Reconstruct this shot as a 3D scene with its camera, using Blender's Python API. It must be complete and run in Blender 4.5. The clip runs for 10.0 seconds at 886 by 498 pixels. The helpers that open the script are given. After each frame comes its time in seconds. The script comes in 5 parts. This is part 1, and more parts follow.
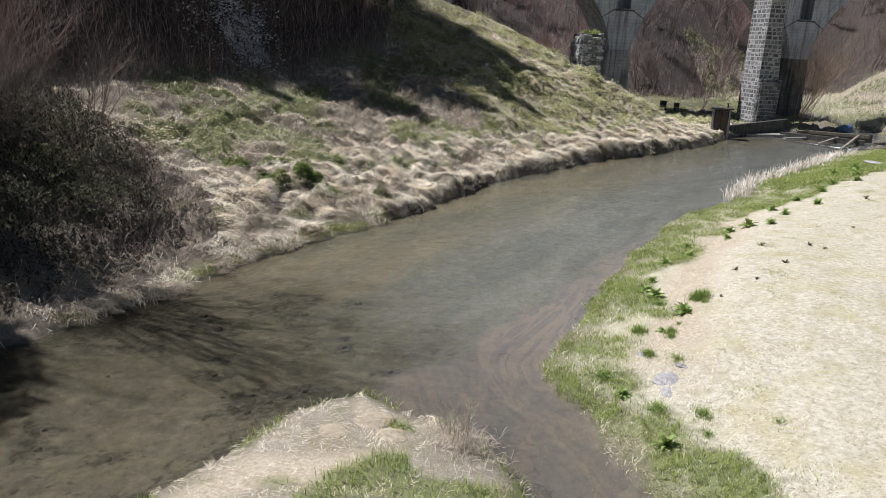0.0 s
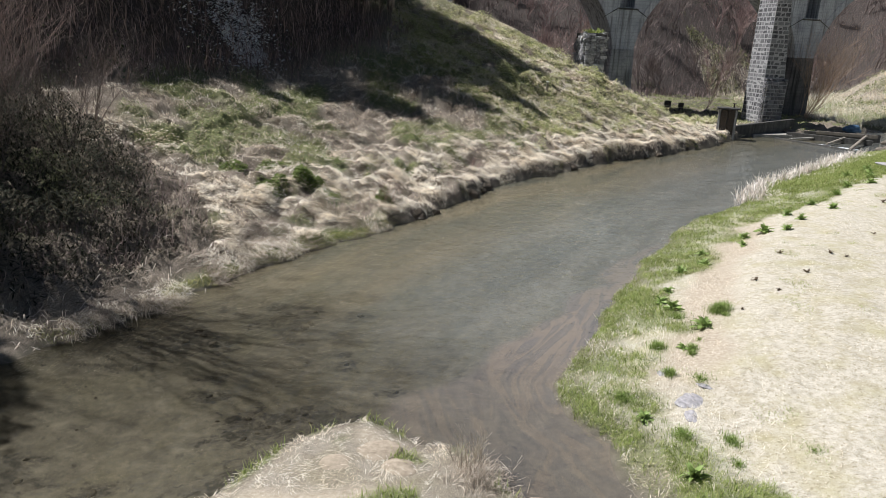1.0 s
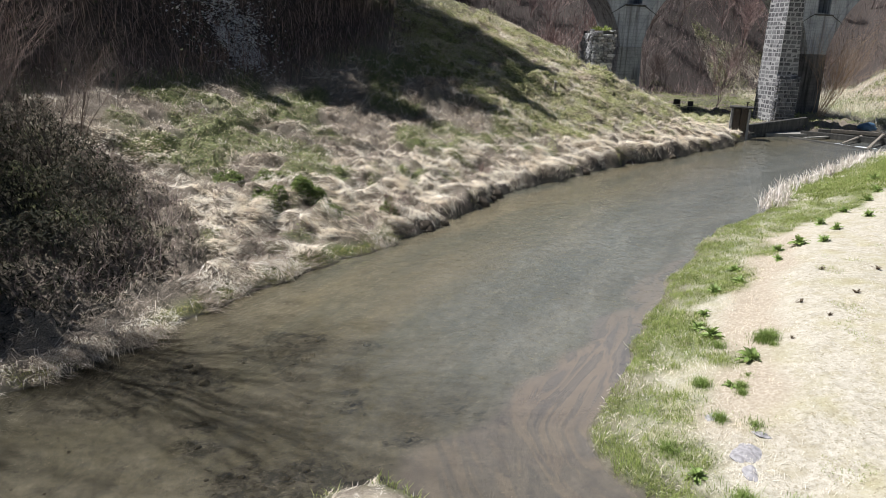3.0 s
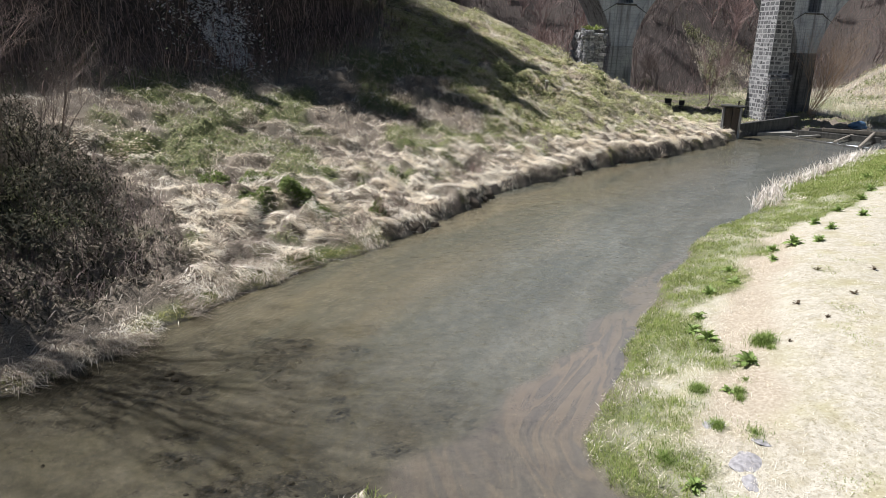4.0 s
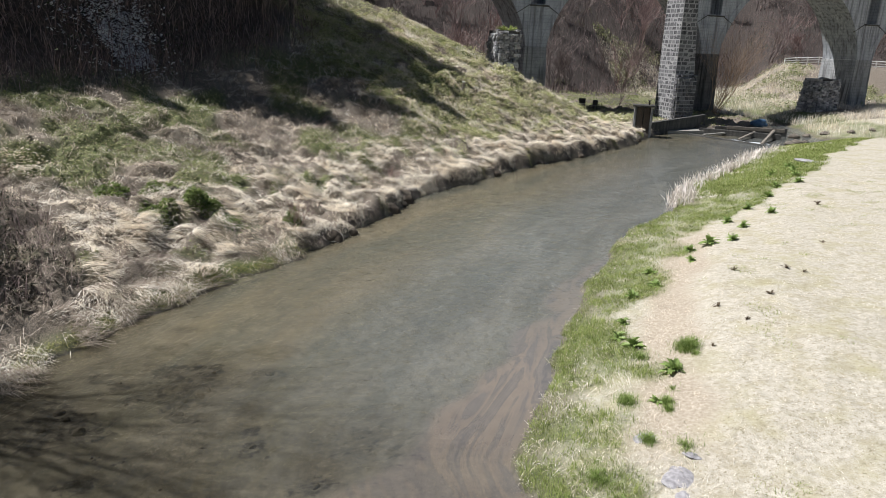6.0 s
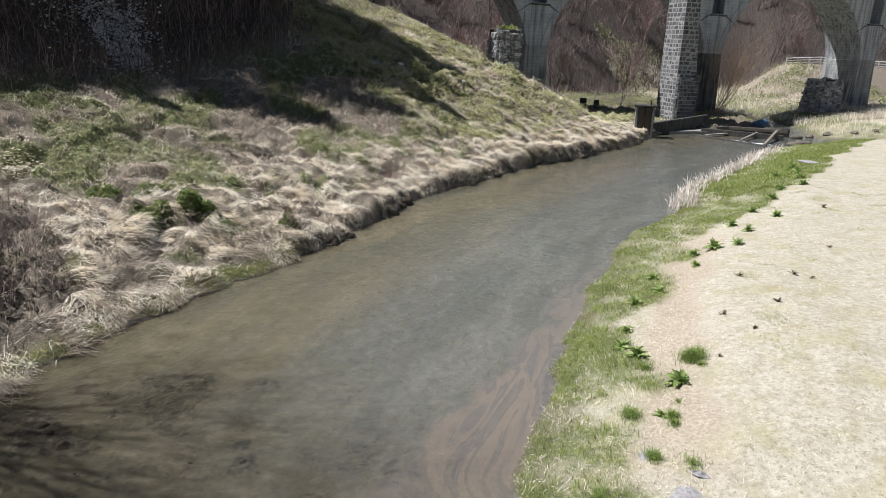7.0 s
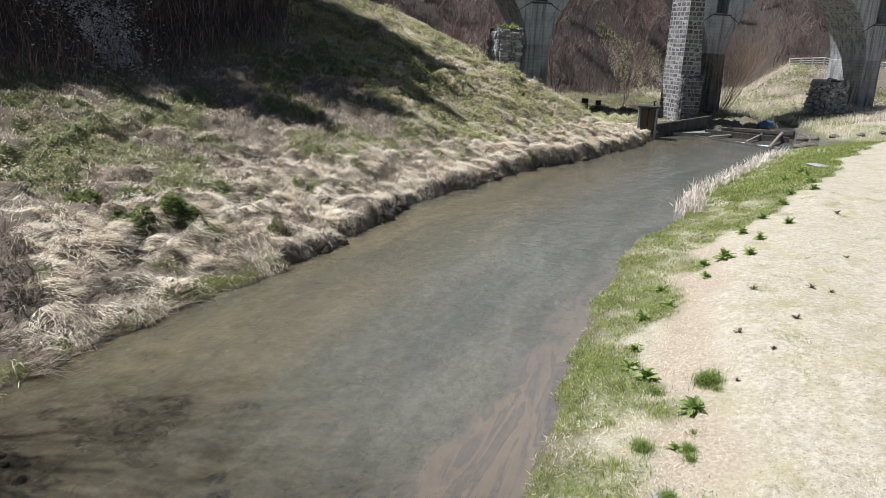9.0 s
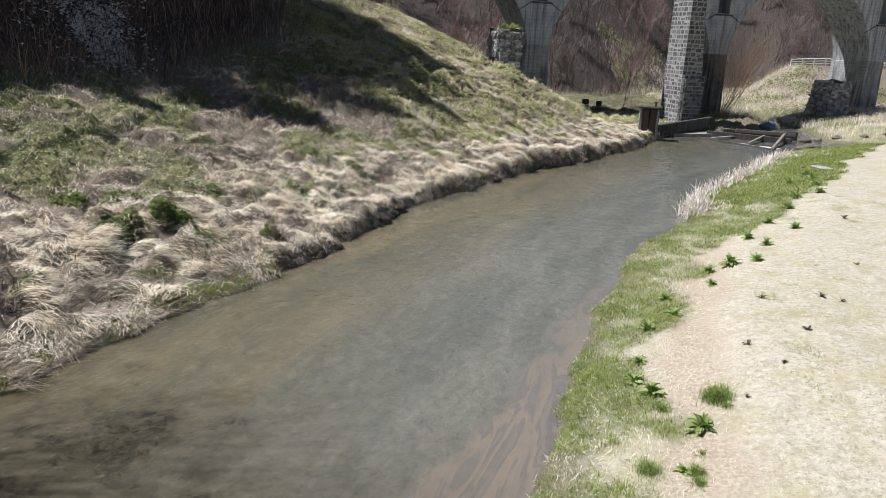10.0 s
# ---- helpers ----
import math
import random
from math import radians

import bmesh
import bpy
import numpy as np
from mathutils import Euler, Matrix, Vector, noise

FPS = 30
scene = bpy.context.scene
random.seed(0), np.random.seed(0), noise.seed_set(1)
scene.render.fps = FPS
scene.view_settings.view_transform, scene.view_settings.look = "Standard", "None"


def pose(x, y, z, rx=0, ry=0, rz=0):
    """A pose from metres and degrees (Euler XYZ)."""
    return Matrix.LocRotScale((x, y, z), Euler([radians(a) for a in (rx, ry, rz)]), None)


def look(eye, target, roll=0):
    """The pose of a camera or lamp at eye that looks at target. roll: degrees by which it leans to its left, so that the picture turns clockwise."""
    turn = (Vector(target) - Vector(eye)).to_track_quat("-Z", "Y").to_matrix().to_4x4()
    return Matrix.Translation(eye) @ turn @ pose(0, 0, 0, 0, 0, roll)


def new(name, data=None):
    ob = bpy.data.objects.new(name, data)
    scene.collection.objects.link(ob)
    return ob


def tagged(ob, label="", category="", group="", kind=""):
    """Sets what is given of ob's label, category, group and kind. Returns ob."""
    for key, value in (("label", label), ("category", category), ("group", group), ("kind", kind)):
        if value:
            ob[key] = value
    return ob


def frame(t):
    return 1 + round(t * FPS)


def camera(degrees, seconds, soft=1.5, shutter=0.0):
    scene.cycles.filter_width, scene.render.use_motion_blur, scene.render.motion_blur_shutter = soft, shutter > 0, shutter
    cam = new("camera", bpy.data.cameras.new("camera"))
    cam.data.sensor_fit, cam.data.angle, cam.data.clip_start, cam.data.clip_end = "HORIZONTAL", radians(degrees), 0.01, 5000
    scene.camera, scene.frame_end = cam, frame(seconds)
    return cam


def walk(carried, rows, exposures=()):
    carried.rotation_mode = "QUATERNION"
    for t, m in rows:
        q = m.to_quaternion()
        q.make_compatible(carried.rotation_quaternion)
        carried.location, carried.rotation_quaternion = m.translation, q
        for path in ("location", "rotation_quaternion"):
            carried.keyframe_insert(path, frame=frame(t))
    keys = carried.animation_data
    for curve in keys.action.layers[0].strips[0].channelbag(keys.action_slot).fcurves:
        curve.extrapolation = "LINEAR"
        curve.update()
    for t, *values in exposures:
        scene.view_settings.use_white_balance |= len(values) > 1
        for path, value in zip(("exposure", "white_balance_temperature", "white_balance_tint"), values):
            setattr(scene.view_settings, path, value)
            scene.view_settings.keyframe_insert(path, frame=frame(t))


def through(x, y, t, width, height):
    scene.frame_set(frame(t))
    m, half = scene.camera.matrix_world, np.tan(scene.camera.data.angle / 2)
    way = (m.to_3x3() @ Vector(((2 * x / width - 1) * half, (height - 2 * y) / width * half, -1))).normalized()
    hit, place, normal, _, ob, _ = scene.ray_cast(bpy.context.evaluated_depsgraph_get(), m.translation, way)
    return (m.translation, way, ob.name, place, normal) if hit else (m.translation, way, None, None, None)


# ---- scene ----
# ---------------------------------------------------------------- camera
cam = camera(64.6, 10.0, soft=0.7)
PATH = [
    (0, (0.275, -0.032, 5.925), (0.275, 1.886, 5.359), 2.9),
    (0.5, (0.201, 0.305, 5.949), (0.2, 2.223, 5.38), 2.9),
    (1, (0.117, 0.77, 5.939), (0.117, 2.688, 5.371), 2.8),
    (1.5, (0.037, 1.233, 5.943), (0.036, 3.15, 5.373), 2.7),
    (2, (-0.053, 1.686, 5.949), (-0.055, 3.603, 5.379), 2.6),
    (2.5, (-0.136, 2.103, 5.946), (-0.14, 4.02, 5.374), 2.4),
    (2.7, (-0.168, 2.218, 5.987), (-0.173, 4.134, 5.415), 2.3),
    (3.8, (-0.132, 2.619, 5.941), (-0.13, 4.536, 5.37), 2.2),
    (4, (-0.12, 2.715, 5.926), (-0.101, 4.632, 5.355), 2.2),
    (4.5, (-0.113, 2.83, 5.945), (0.008, 4.745, 5.38), 2.3),
    (5, (-0.119, 2.987, 5.98), (0.115, 4.892, 5.417), 2.3),
    (5.5, (-0.088, 3.194, 5.987), (0.152, 5.098, 5.424), 2.3),
    (7, (0.049, 3.859, 6.006), (0.289, 5.763, 5.439), 2.5),
    (7.5, (0.074, 4.066, 6.01), (0.315, 5.968, 5.442), 2.5),
    (8, (0.128, 4.32, 5.995), (0.368, 6.223, 5.427), 2.6),
    (8.5, (0.19, 4.575, 5.987), (0.43, 6.477, 5.419), 2.6),
    (9, (0.254, 4.848, 5.971), (0.494, 6.75, 5.403), 2.7),
    (9.5, (0.313, 5.117, 5.97), (0.554, 7.02, 5.401), 2.8),
    (10, (0.375, 5.401, 5.961), (0.616, 7.303, 5.393), 2.8),
]
walk(cam, [(t, look(eye, target, roll)) for t, eye, target, roll in PATH], exposures=[(0.0, 0.42), (1.0, 0.44), (2.0, 0.47), (2.5, 0.5), (3.3, 0.54), (4.0, 0.56), (4.5, 0.52), (5.0, 0.47), (5.5, 0.42), (7.0, 0.4), (10.0, 0.42)])

# ---------------------------------------------------------------- sky and sun
SUN_FROM = Vector((-0.96, 0.28, 0.0))
SUN_ELEVATION = 58.0
world = bpy.data.worlds.new("sky")
world.use_nodes = True
scene.world = world
sky = world.node_tree.nodes.new("ShaderNodeTexSky")
sky.sky_type, sky.sun_disc = "NISHITA", False
sky.sun_elevation = radians(SUN_ELEVATION)
sky.sun_rotation = math.atan2(SUN_FROM.x, SUN_FROM.y)
world.node_tree.links.new(sky.outputs[0], world.node_tree.nodes["Background"].inputs[0])
world.node_tree.nodes["Background"].inputs[1].default_value = 0.036
lamp = bpy.data.lights.new("sun", "SUN")
lamp.energy, lamp.angle, lamp.color = 5.0, radians(0.6), (1.0, 0.985, 0.98)
sun = new("sun", lamp)
sun.matrix_world = look((SUN_FROM.x * 80, SUN_FROM.y * 80, 80 * math.tan(radians(SUN_ELEVATION))), (0, 0, 0))

# ---------------------------------------------------------------- the lie of the land
# Shorelines in plan, metres: left bank, right bank, and the spit between the river and the side stream.
BANK_LEFT = [(-40, -42), (-20, -9), (-14, 2), (-11, 7), (-9.2, 10), (-8.0, 12.0), (-7.0, 13.2), (-6.5, 14.3), (-5.8, 15.6),
             (-5.1, 17.2), (-4.0, 19.0), (-3.4, 20.2), (-2.6, 21.3), (-1.5, 22.6), (-1.4, 23.5), (-0.8, 24.5), (0.5, 26.9),
             (1.2, 28.4), (1.8, 30.0), (3.7, 32.5), (6.3, 35.6), (7.1, 37.0), (9.7, 39.9), (13.0, 42.8), (18.1, 48.5),
             (21.3, 53.0), (22.5, 54.6), (24.2, 56.4), (26.5, 57.3), (30.5, 58.0), (33.6, 59.6), (35.8, 61.6), (37.0, 66), (37.6, 74), (39.5, 84), (45, 98), (56, 122)]
BANK_RIGHT = [(8, -40), (6.2, -6), (5, 1), (4.2, 5), (3.7, 7), (3.2, 8.3), (3.0, 9.1), (2.8, 9.9), (2.9, 10.5), (2.4, 11.2),
              (2.25, 12.4), (2.8, 13.5), (3.4, 14.7), (3.9, 16.1), (4.4, 17.3), (5.3, 18.8), (5.9, 20.4), (7.1, 22.1),
              (7.9, 23.9), (9.3, 26.0), (12.1, 28.7), (12.9, 30.4), (14.9, 33.6), (21.8, 41.4), (27.2, 47.2), (29.5, 48.9),
              (33, 50.3), (38, 50.6), (48, 50.4), (49, 51.6), (39, 52.3), (35.2, 54.2), (36.7, 58), (38.0, 61), (39.0, 66), (39.6, 74), (41.5, 84), (47, 98), (58, 121)]
SPIT = [(-30, -42), (-13, -10), (-8, 0), (-5.5, 4.5), (-4.2, 6.5), (-3.4, 7.8), (-3.1, 8.3), (-2.6, 9.0), (-2.3, 9.6), (-1.7, 10.4),
        (-1.0, 10.8), (-0.5, 10.6), (0.0, 10.1), (0.5, 10.2), (0.8, 9.7), (1.2, 9.1), (1.6, 8.4), (1.9, 7), (2.3, 5), (3, 1), (4, -6), (5, -42)]


def jitter(points, step, amount, seed):
    """A shoreline with its small bays and noses, between the given corners."""
    rnd, out = random.Random(seed), []
    for (ax, ay), (bx, by) in zip(points, points[1:]):
        far = math.hypot(bx - ax, by - ay)
        n = max(1, int(far / step)) if far < 12 else 1
        for i in range(n):
            k, off = i / n, rnd.uniform(-amount, amount) if i else 0.0
            out.append((ax + (bx - ax) * k - (by - ay) / far * off, ay + (by - ay) * k + (bx - ax) / far * off))
    return out + [points[-1]]


SHORE_L, SHORE_R, SHORE_S = jitter(BANK_LEFT, 0.45, 0.24, 3), jitter(BANK_RIGHT, 0.35, 0.1, 4), jitter(SPIT, 0.35, 0.1, 5)


def away(x, y, line):
    """The distance of points from a line of corners."""
    best = np.full(x.shape, 1e9)
    for (ax, ay), (bx, by) in zip(line, line[1:]):
        dx, dy = bx - ax, by - ay
        k = np.clip(((x - ax) * dx + (y - ay) * dy) / (dx * dx + dy * dy), 0, 1)
        best = np.minimum(best, (x - ax - k * dx) ** 2 + (y - ay - k * dy) ** 2)
    return np.sqrt(best)


def within(x, y, ring):
    """Whether points lie inside a closed ring of corners."""
    odd = np.zeros(x.shape, bool)
    for (ax, ay), (bx, by) in zip(ring, ring[1:] + ring[:1]):
        if ay != by:
            odd ^= ((ay > y) != (by > y)) & (x < (bx - ax) * (y - ay) / (by - ay) + ax)
    return odd


def value_noise(x, y, size, seed=0):
    """Smooth noise from 0 to 1, with lumps of about that size."""
    x, y = x / size + 137.3 * seed, y / size - 71.9 * seed
    ix, iy = np.floor(x), np.floor(y)
    fx, fy = x - ix, y - iy
    fx, fy = fx * fx * (3 - 2 * fx), fy * fy * (3 - 2 * fy)

    def corner(a, b):
        v = np.sin(a * 127.1 + b * 311.7 + seed * 17.17) * 43758.5453
        return v - np.floor(v)

    low = corner(ix, iy) * (1 - fx) + corner(ix + 1, iy) * fx
    high = corner(ix, iy + 1) * (1 - fx) + corner(ix + 1, iy + 1) * fx
    return low * (1 - fy) + high * fy


def ease(a, b, v):
    k = np.clip((v - a) / (b - a), 0, 1)
    return k * k * (3 - 2 * k)


RING = SHORE_L + SHORE_R[::-1] + SHORE_S[::-1]


def shores(x, y):
    """Distances to the three shores and whether a point is in the water."""
    return away(x, y, SHORE_L), away(x, y, SHORE_R), away(x, y, SHORE_S), within(x, y, RING)


def ground(x, y, known=None):
    """The height of the ground, and of the bed under the water."""
    x, y = np.asarray(x, float), np.asarray(y, float)
    dl, dr, ds, wet = known if known is not None else shores(x, y)
    along = 0.7 * x + 0.7 * y
    n1, n2, n3 = value_noise(x, y, 3.1, 1) - 0.5, value_noise(x, y, 0.9, 2) - 0.5, value_noise(x, y, 0.33, 3) - 0.5
    lumps = 0.3 * n1 + 0.16 * n2 + 0.06 * n3
    hill = np.interp(dl, [0, .15, .5, 1.5, 3, 5, 8, 11, 13, 14.6, 16, 19, 28, 80], [0, .1, .25, .62, 1.2, 1.5, 2.15, 3.0, 3.7, 4.6, 6.6, 12.0, 28, 42])
    bluff = np.interp(dl, [0, .12, .5, 2, 4, 6, 8.5, 11, 15, 25, 60], [0, .15, .4, 1.05, 1.65, 2.7, 4.0, 4.8, 6.6, 11.5, 24])
    brow = (0.05 + 0.42 * value_noise(x, y, 1.5, 9) ** 1.5 + 0.22 * value_noise(x, y, 0.5, 21)) * ease(0.04, 0.2, dl) * ease(1.5, 0.3, dl) * ease(22.0, 24.5, y)
    left = hill + (bluff - hill) * ease(21, 31, along) + brow * ease(60, 50, y)
    past = ease(57.5, 63, y + 0.6 * np.clip(x - 5, 0, 14)) * ease(-12, 4, x)
    shelf = np.interp(dl, [0, .3, 2, 8, 30], [0, .4, .65, .85, 1.2]) + 1.4 * ease(0.45, 0.9, value_noise(x, y, 9, 6)) * ease(66, 74, y) * ease(20, 10, x)
    tussock = np.abs(value_noise(x, y, 0.75, 7) - 0.5) * 0.34 + (value_noise(x, y, 0.42, 8) - 0.5) * 0.42 + (value_noise(x, y, 0.21, 10) - 0.5) * 0.22 - 0.08
    left = left + (shelf - left) * past + (lumps + tussock * ease(16, 10, dl)) * np.clip(dl * 0.8, 0.1, 1)
    near = np.interp(dr, [0, .1, .4, 1, 1.5, 2, 3, 4.5, 8, 20, 60], [0, .12, .2, .3, .42, .52, .85, 1.1, 1.28, 1.45, 1.8])
    near = near * (0.7 + 0.3 * ease(10, 14.5, y)) + (0.3 * lumps + 0.03 * n3) * np.clip(dr, 0, 1)
    levee = np.interp(dr, [0, .3, 2, 5, 13, 30], [0, .4, .7, .9, 1.2, 1.8]) + lumps
    right = near + (levee - near) * ease(68, 80, y)
    spit = np.interp(ds, [0, .1, .5, 1.2, 4], [0, .12, .2, .26, .4]) + 0.35 * lumps * np.clip(2 * ds, 0, 1)
    land = np.where((dl < dr) & (dl < ds), left, np.where(dr < ds, right, spit))
    far = np.clip(y - 88 - 0.72 * np.clip(x - 25, 0, 40), 0, 75) * 0.6
    mound = (5.0 * ease(70, 108, y) + 0.7 * lumps) * ease(39, 50.5, x - 0.53 * (y - 78))
    land = np.maximum(land, np.where(y > 70, mound, -9))
    land = np.where(~wet, land + far, land)
    shore = np.minimum(np.minimum(dl, dr), ds)
    bed = np.interp(shore, [0, .15, .6, 2, 5], [-.02, -.14, -.26, -.42, -.55])
    bed = bed * (1 - 0.55 * ease(3.2, 1.0, np.hypot(x - 1.6, (y - 11.2) * 0.8))) + 0.07 * n2 * np.clip(shore, 0, 1) + 0.04 * n3 * np.clip(shore, 0, 1)
    return np.where(wet, np.minimum(bed, -0.02), land)

# ---------------------------------------------------------------- materials
class Nodes:
    """A material and short ways to add nodes to it."""

    def __init__(self, name, rough=0.9):
        self.mat = bpy.data.materials.new(name)
        self.mat.use_nodes = True
        self.tree = self.mat.node_tree
        self.bsdf = self.tree.nodes["Principled BSDF"]
        self.out = self.tree.nodes["Material Output"]
        self.bsdf.inputs["Roughness"].default_value = rough
        self.bsdf.inputs["Specular IOR Level"].default_value = 0.3

    def add(self, kind, **values):
        node = self.tree.nodes.new(kind)
        for key, value in values.items():
            socket = node.inputs[int(key[1:]) if key[0] == "i" and key[1:].isdigit() else key.replace("_", " ")]
            if isinstance(value, bpy.types.NodeSocket):
                self.tree.links.new(value, socket)
            else:
                socket.default_value = value
        return node

    def link(self, a, b):
        self.tree.links.new(a, b)

    def place(self, stretch=(1, 1, 1), turn=0.0):
        at = self.add("ShaderNodeNewGeometry").outputs["Position"]
        return self.add("ShaderNodeMapping", Vector=at, Scale=stretch, Rotation=(0, 0, turn)).outputs[0]

    def noise(self, scale, detail=4.0, at=None, rough=0.6, warp=0.0):
        return self.add("ShaderNodeTexNoise", Vector=at or self.place(), Scale=scale, Detail=detail, Roughness=rough, Distortion=warp).outputs[0]

    def ramp(self, value, *stops):
        node = self.add("ShaderNodeValToRGB", Fac=value)
        band = node.color_ramp.elements
        while len(band) < len(stops):
            band.new(0.5)
        for element, (where, colour) in zip(band, stops):
            element.position = where
            element.color = (*colour, 1) if len(colour) == 3 else colour
        return node.outputs[0]

    def mix(self, fac, a, b, how="MIX"):
        node = self.tree.nodes.new("ShaderNodeMix")
        node.data_type, node.blend_type = "RGBA", how
        for socket, value in ((node.inputs[0], fac), (node.inputs[6], a), (node.inputs[7], b)):
            if isinstance(value, bpy.types.NodeSocket):
                self.tree.links.new(value, socket)
            else:
                socket.default_value = (*value, 1) if isinstance(value, tuple) and len(value) == 3 else value
        return node.outputs[2]

    def math(self, how, a, b=0.0):
        node = self.tree.nodes.new("ShaderNodeMath")
        node.operation = how
        for socket, value in zip(node.inputs, (a, b)):
            if isinstance(value, bpy.types.NodeSocket):
                self.tree.links.new(value, socket)
            else:
                socket.default_value = value
        return node.outputs[0]

    def colour(self, value):
        if isinstance(value, bpy.types.NodeSocket):
            self.link(value, self.bsdf.inputs["Base Color"])
        else:
            self.bsdf.inputs["Base Color"].default_value = (*value, 1)
        return self

    def bump(self, height, strength=0.5, distance=0.05):
        self.link(self.add("ShaderNodeBump", Height=height, Strength=strength, Distance=distance).outputs[0], self.bsdf.inputs["Normal"])
        return self

    def island(self):
        return self.add("ShaderNodeNewGeometry").outputs["Random Per Island"]

    def each(self):
        return self.add("ShaderNodeObjectInfo").outputs["Random"]


def blade_material(name, *tones, rough=0.75, through=0.25, patch=None):
    """Leaves and stalks: a tone for each blade, and a little light let through."""
    m = Nodes(name, rough)
    tone = m.ramp(m.island(), *[(i / max(1, len(tones) - 1), c) for i, c in enumerate(tones)])
    if patch:
        tone = m.mix(m.ramp(m.noise(patch[0], 3), (0.42, (0, 0, 0)), (0.62, (1, 1, 1))), tone, patch[1], "MULTIPLY")
    m.colour(tone)
    glow = m.add("ShaderNodeBsdfTranslucent", Color=tone)
    both = m.add("ShaderNodeMixShader", Fac=through)
    m.link(m.bsdf.outputs[0], both.inputs[1])
    m.link(glow.outputs[0], both.inputs[2])
    m.link(both.outputs[0], m.out.inputs[0])
    return m.mat


def ground_material():
    """Soil, dry thatch, short turf and the silty bed, mixed by the masks laid down with the land."""
    m = Nodes("earth_and_turf", 0.95)
    mask = m.add("ShaderNodeAttribute")
    mask.attribute_name = "cover"
    parts = m.add("ShaderNodeSeparateColor", Color=mask.outputs[0])
    fine, coarse, wide = m.noise(55, 5), m.noise(9, 4), m.noise(1.1, 4)
    # Thatch runs dark: the shade between straw blades is put into its colour.
    thatch = m.ramp(fine, (0.3, (0.03, 0.025, 0.02)), (0.5, (0.16, 0.132, 0.104)), (0.72, (0.46, 0.405, 0.335)))
    turf = m.ramp(coarse, (0.3, (0.36, 0.335, 0.275)), (0.5, (0.51, 0.475, 0.40)), (0.7, (0.62, 0.585, 0.51)))
    turf = m.mix(m.math("MULTIPLY", m.ramp(fine, (0.35, (1, 1, 1)), (0.55, (0, 0, 0))), 0.55), turf, (0.30, 0.25, 0.17))
    turf = m.mix(m.ramp(wide, (0.5, (0, 0, 0)), (0.72, (0.75, 0.75, 0.75))), turf, (0.38, 0.345, 0.20))
    green = m.ramp(coarse, (0.3, (0.06, 0.09, 0.025)), (0.7, (0.17, 0.20, 0.06)))
    algae = m.add("ShaderNodeAttribute")
    algae.attribute_name = "algae"
    silt = m.ramp(m.noise(3.2, 7, None, 0.72), (0.3, (0.055, 0.05, 0.041)), (0.5, (0.112, 0.101, 0.08)), (0.68, (0.19, 0.17, 0.135)))
    silt = m.mix(m.ramp(m.noise(0.9, 4), (0.45, (0, 0, 0)), (0.65, (0.7, 0.7, 0.7))), silt, m.ramp(m.noise(8, 5), (0.35, (0.07, 0.063, 0.042)), (0.65, (0.165, 0.148, 0.10))))
    ragged = m.math("ADD", m.noise(4.2, 8, None, 0.8, 0.4), m.math("MULTIPLY", algae.outputs["Fac"], 0.2))
    # Broad film: algae, with the bank trees' shade put into its tone.
    silt = m.mix(m.math("MULTIPLY", m.add("ShaderNodeClamp", Value=algae.outputs["Fac"]).outputs[0], 0.75), silt, m.ramp(m.noise(6, 6, None, 0.7), (0.35, (0.025, 0.023, 0.02)), (0.65, (0.115, 0.10, 0.082))))
    weed = m.ramp(m.noise(14, 5), (0.35, (0.006, 0.006, 0.006)), (0.65, (0.035, 0.032, 0.026)))
    silt = m.mix(m.ramp(ragged, (0.64, (0, 0, 0)), (0.72, (0.9, 0.9, 0.9))), silt, weed)
    silt = m.mix(m.ramp(m.noise(19, 3), (0.66, (0, 0, 0)), (0.72, (0.6, 0.6, 0.6))), silt, (0.30, 0.265, 0.19))
    bare = m.add("ShaderNodeAttribute")
    bare.attribute_name = "bare"
    specks = m.math("MULTIPLY", m.ramp(m.noise(21, 5), (0.565, (0, 0, 0)), (0.65, (1, 1, 1))), 0.75)
    turf = m.mix(specks, turf, (0.22, 0.19, 0.12))
    turf = m.mix(m.ramp(m.noise(2.4, 4), (0.52, (0, 0, 0)), (0.66, (0.5, 0.5, 0.5))), turf, (0.34, 0.30, 0.20))
    soil = m.ramp(m.noise(17, 5), (0.3, (0.30, 0.25, 0.19)), (0.6, (0.46, 0.40, 0.32)), (0.75, (0.56, 0.50, 0.42)))
    tone = m.mix(parts.outputs[1], thatch, turf)
    tone = m.mix(bare.outputs["Fac"], tone, soil)
    tone = m.mix(parts.outputs[0], tone, green)
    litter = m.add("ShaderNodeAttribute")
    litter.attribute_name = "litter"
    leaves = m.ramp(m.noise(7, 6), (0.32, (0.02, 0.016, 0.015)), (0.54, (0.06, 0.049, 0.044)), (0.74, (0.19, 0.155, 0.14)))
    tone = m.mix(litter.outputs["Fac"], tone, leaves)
    tone = m.mix(parts.outputs[2], tone, silt)
    m.colour(tone)
    m.bump(m.math("ADD", fine, m.math("MULTIPLY", coarse, 1.5)), 0.7, 0.03)
    return m.mat


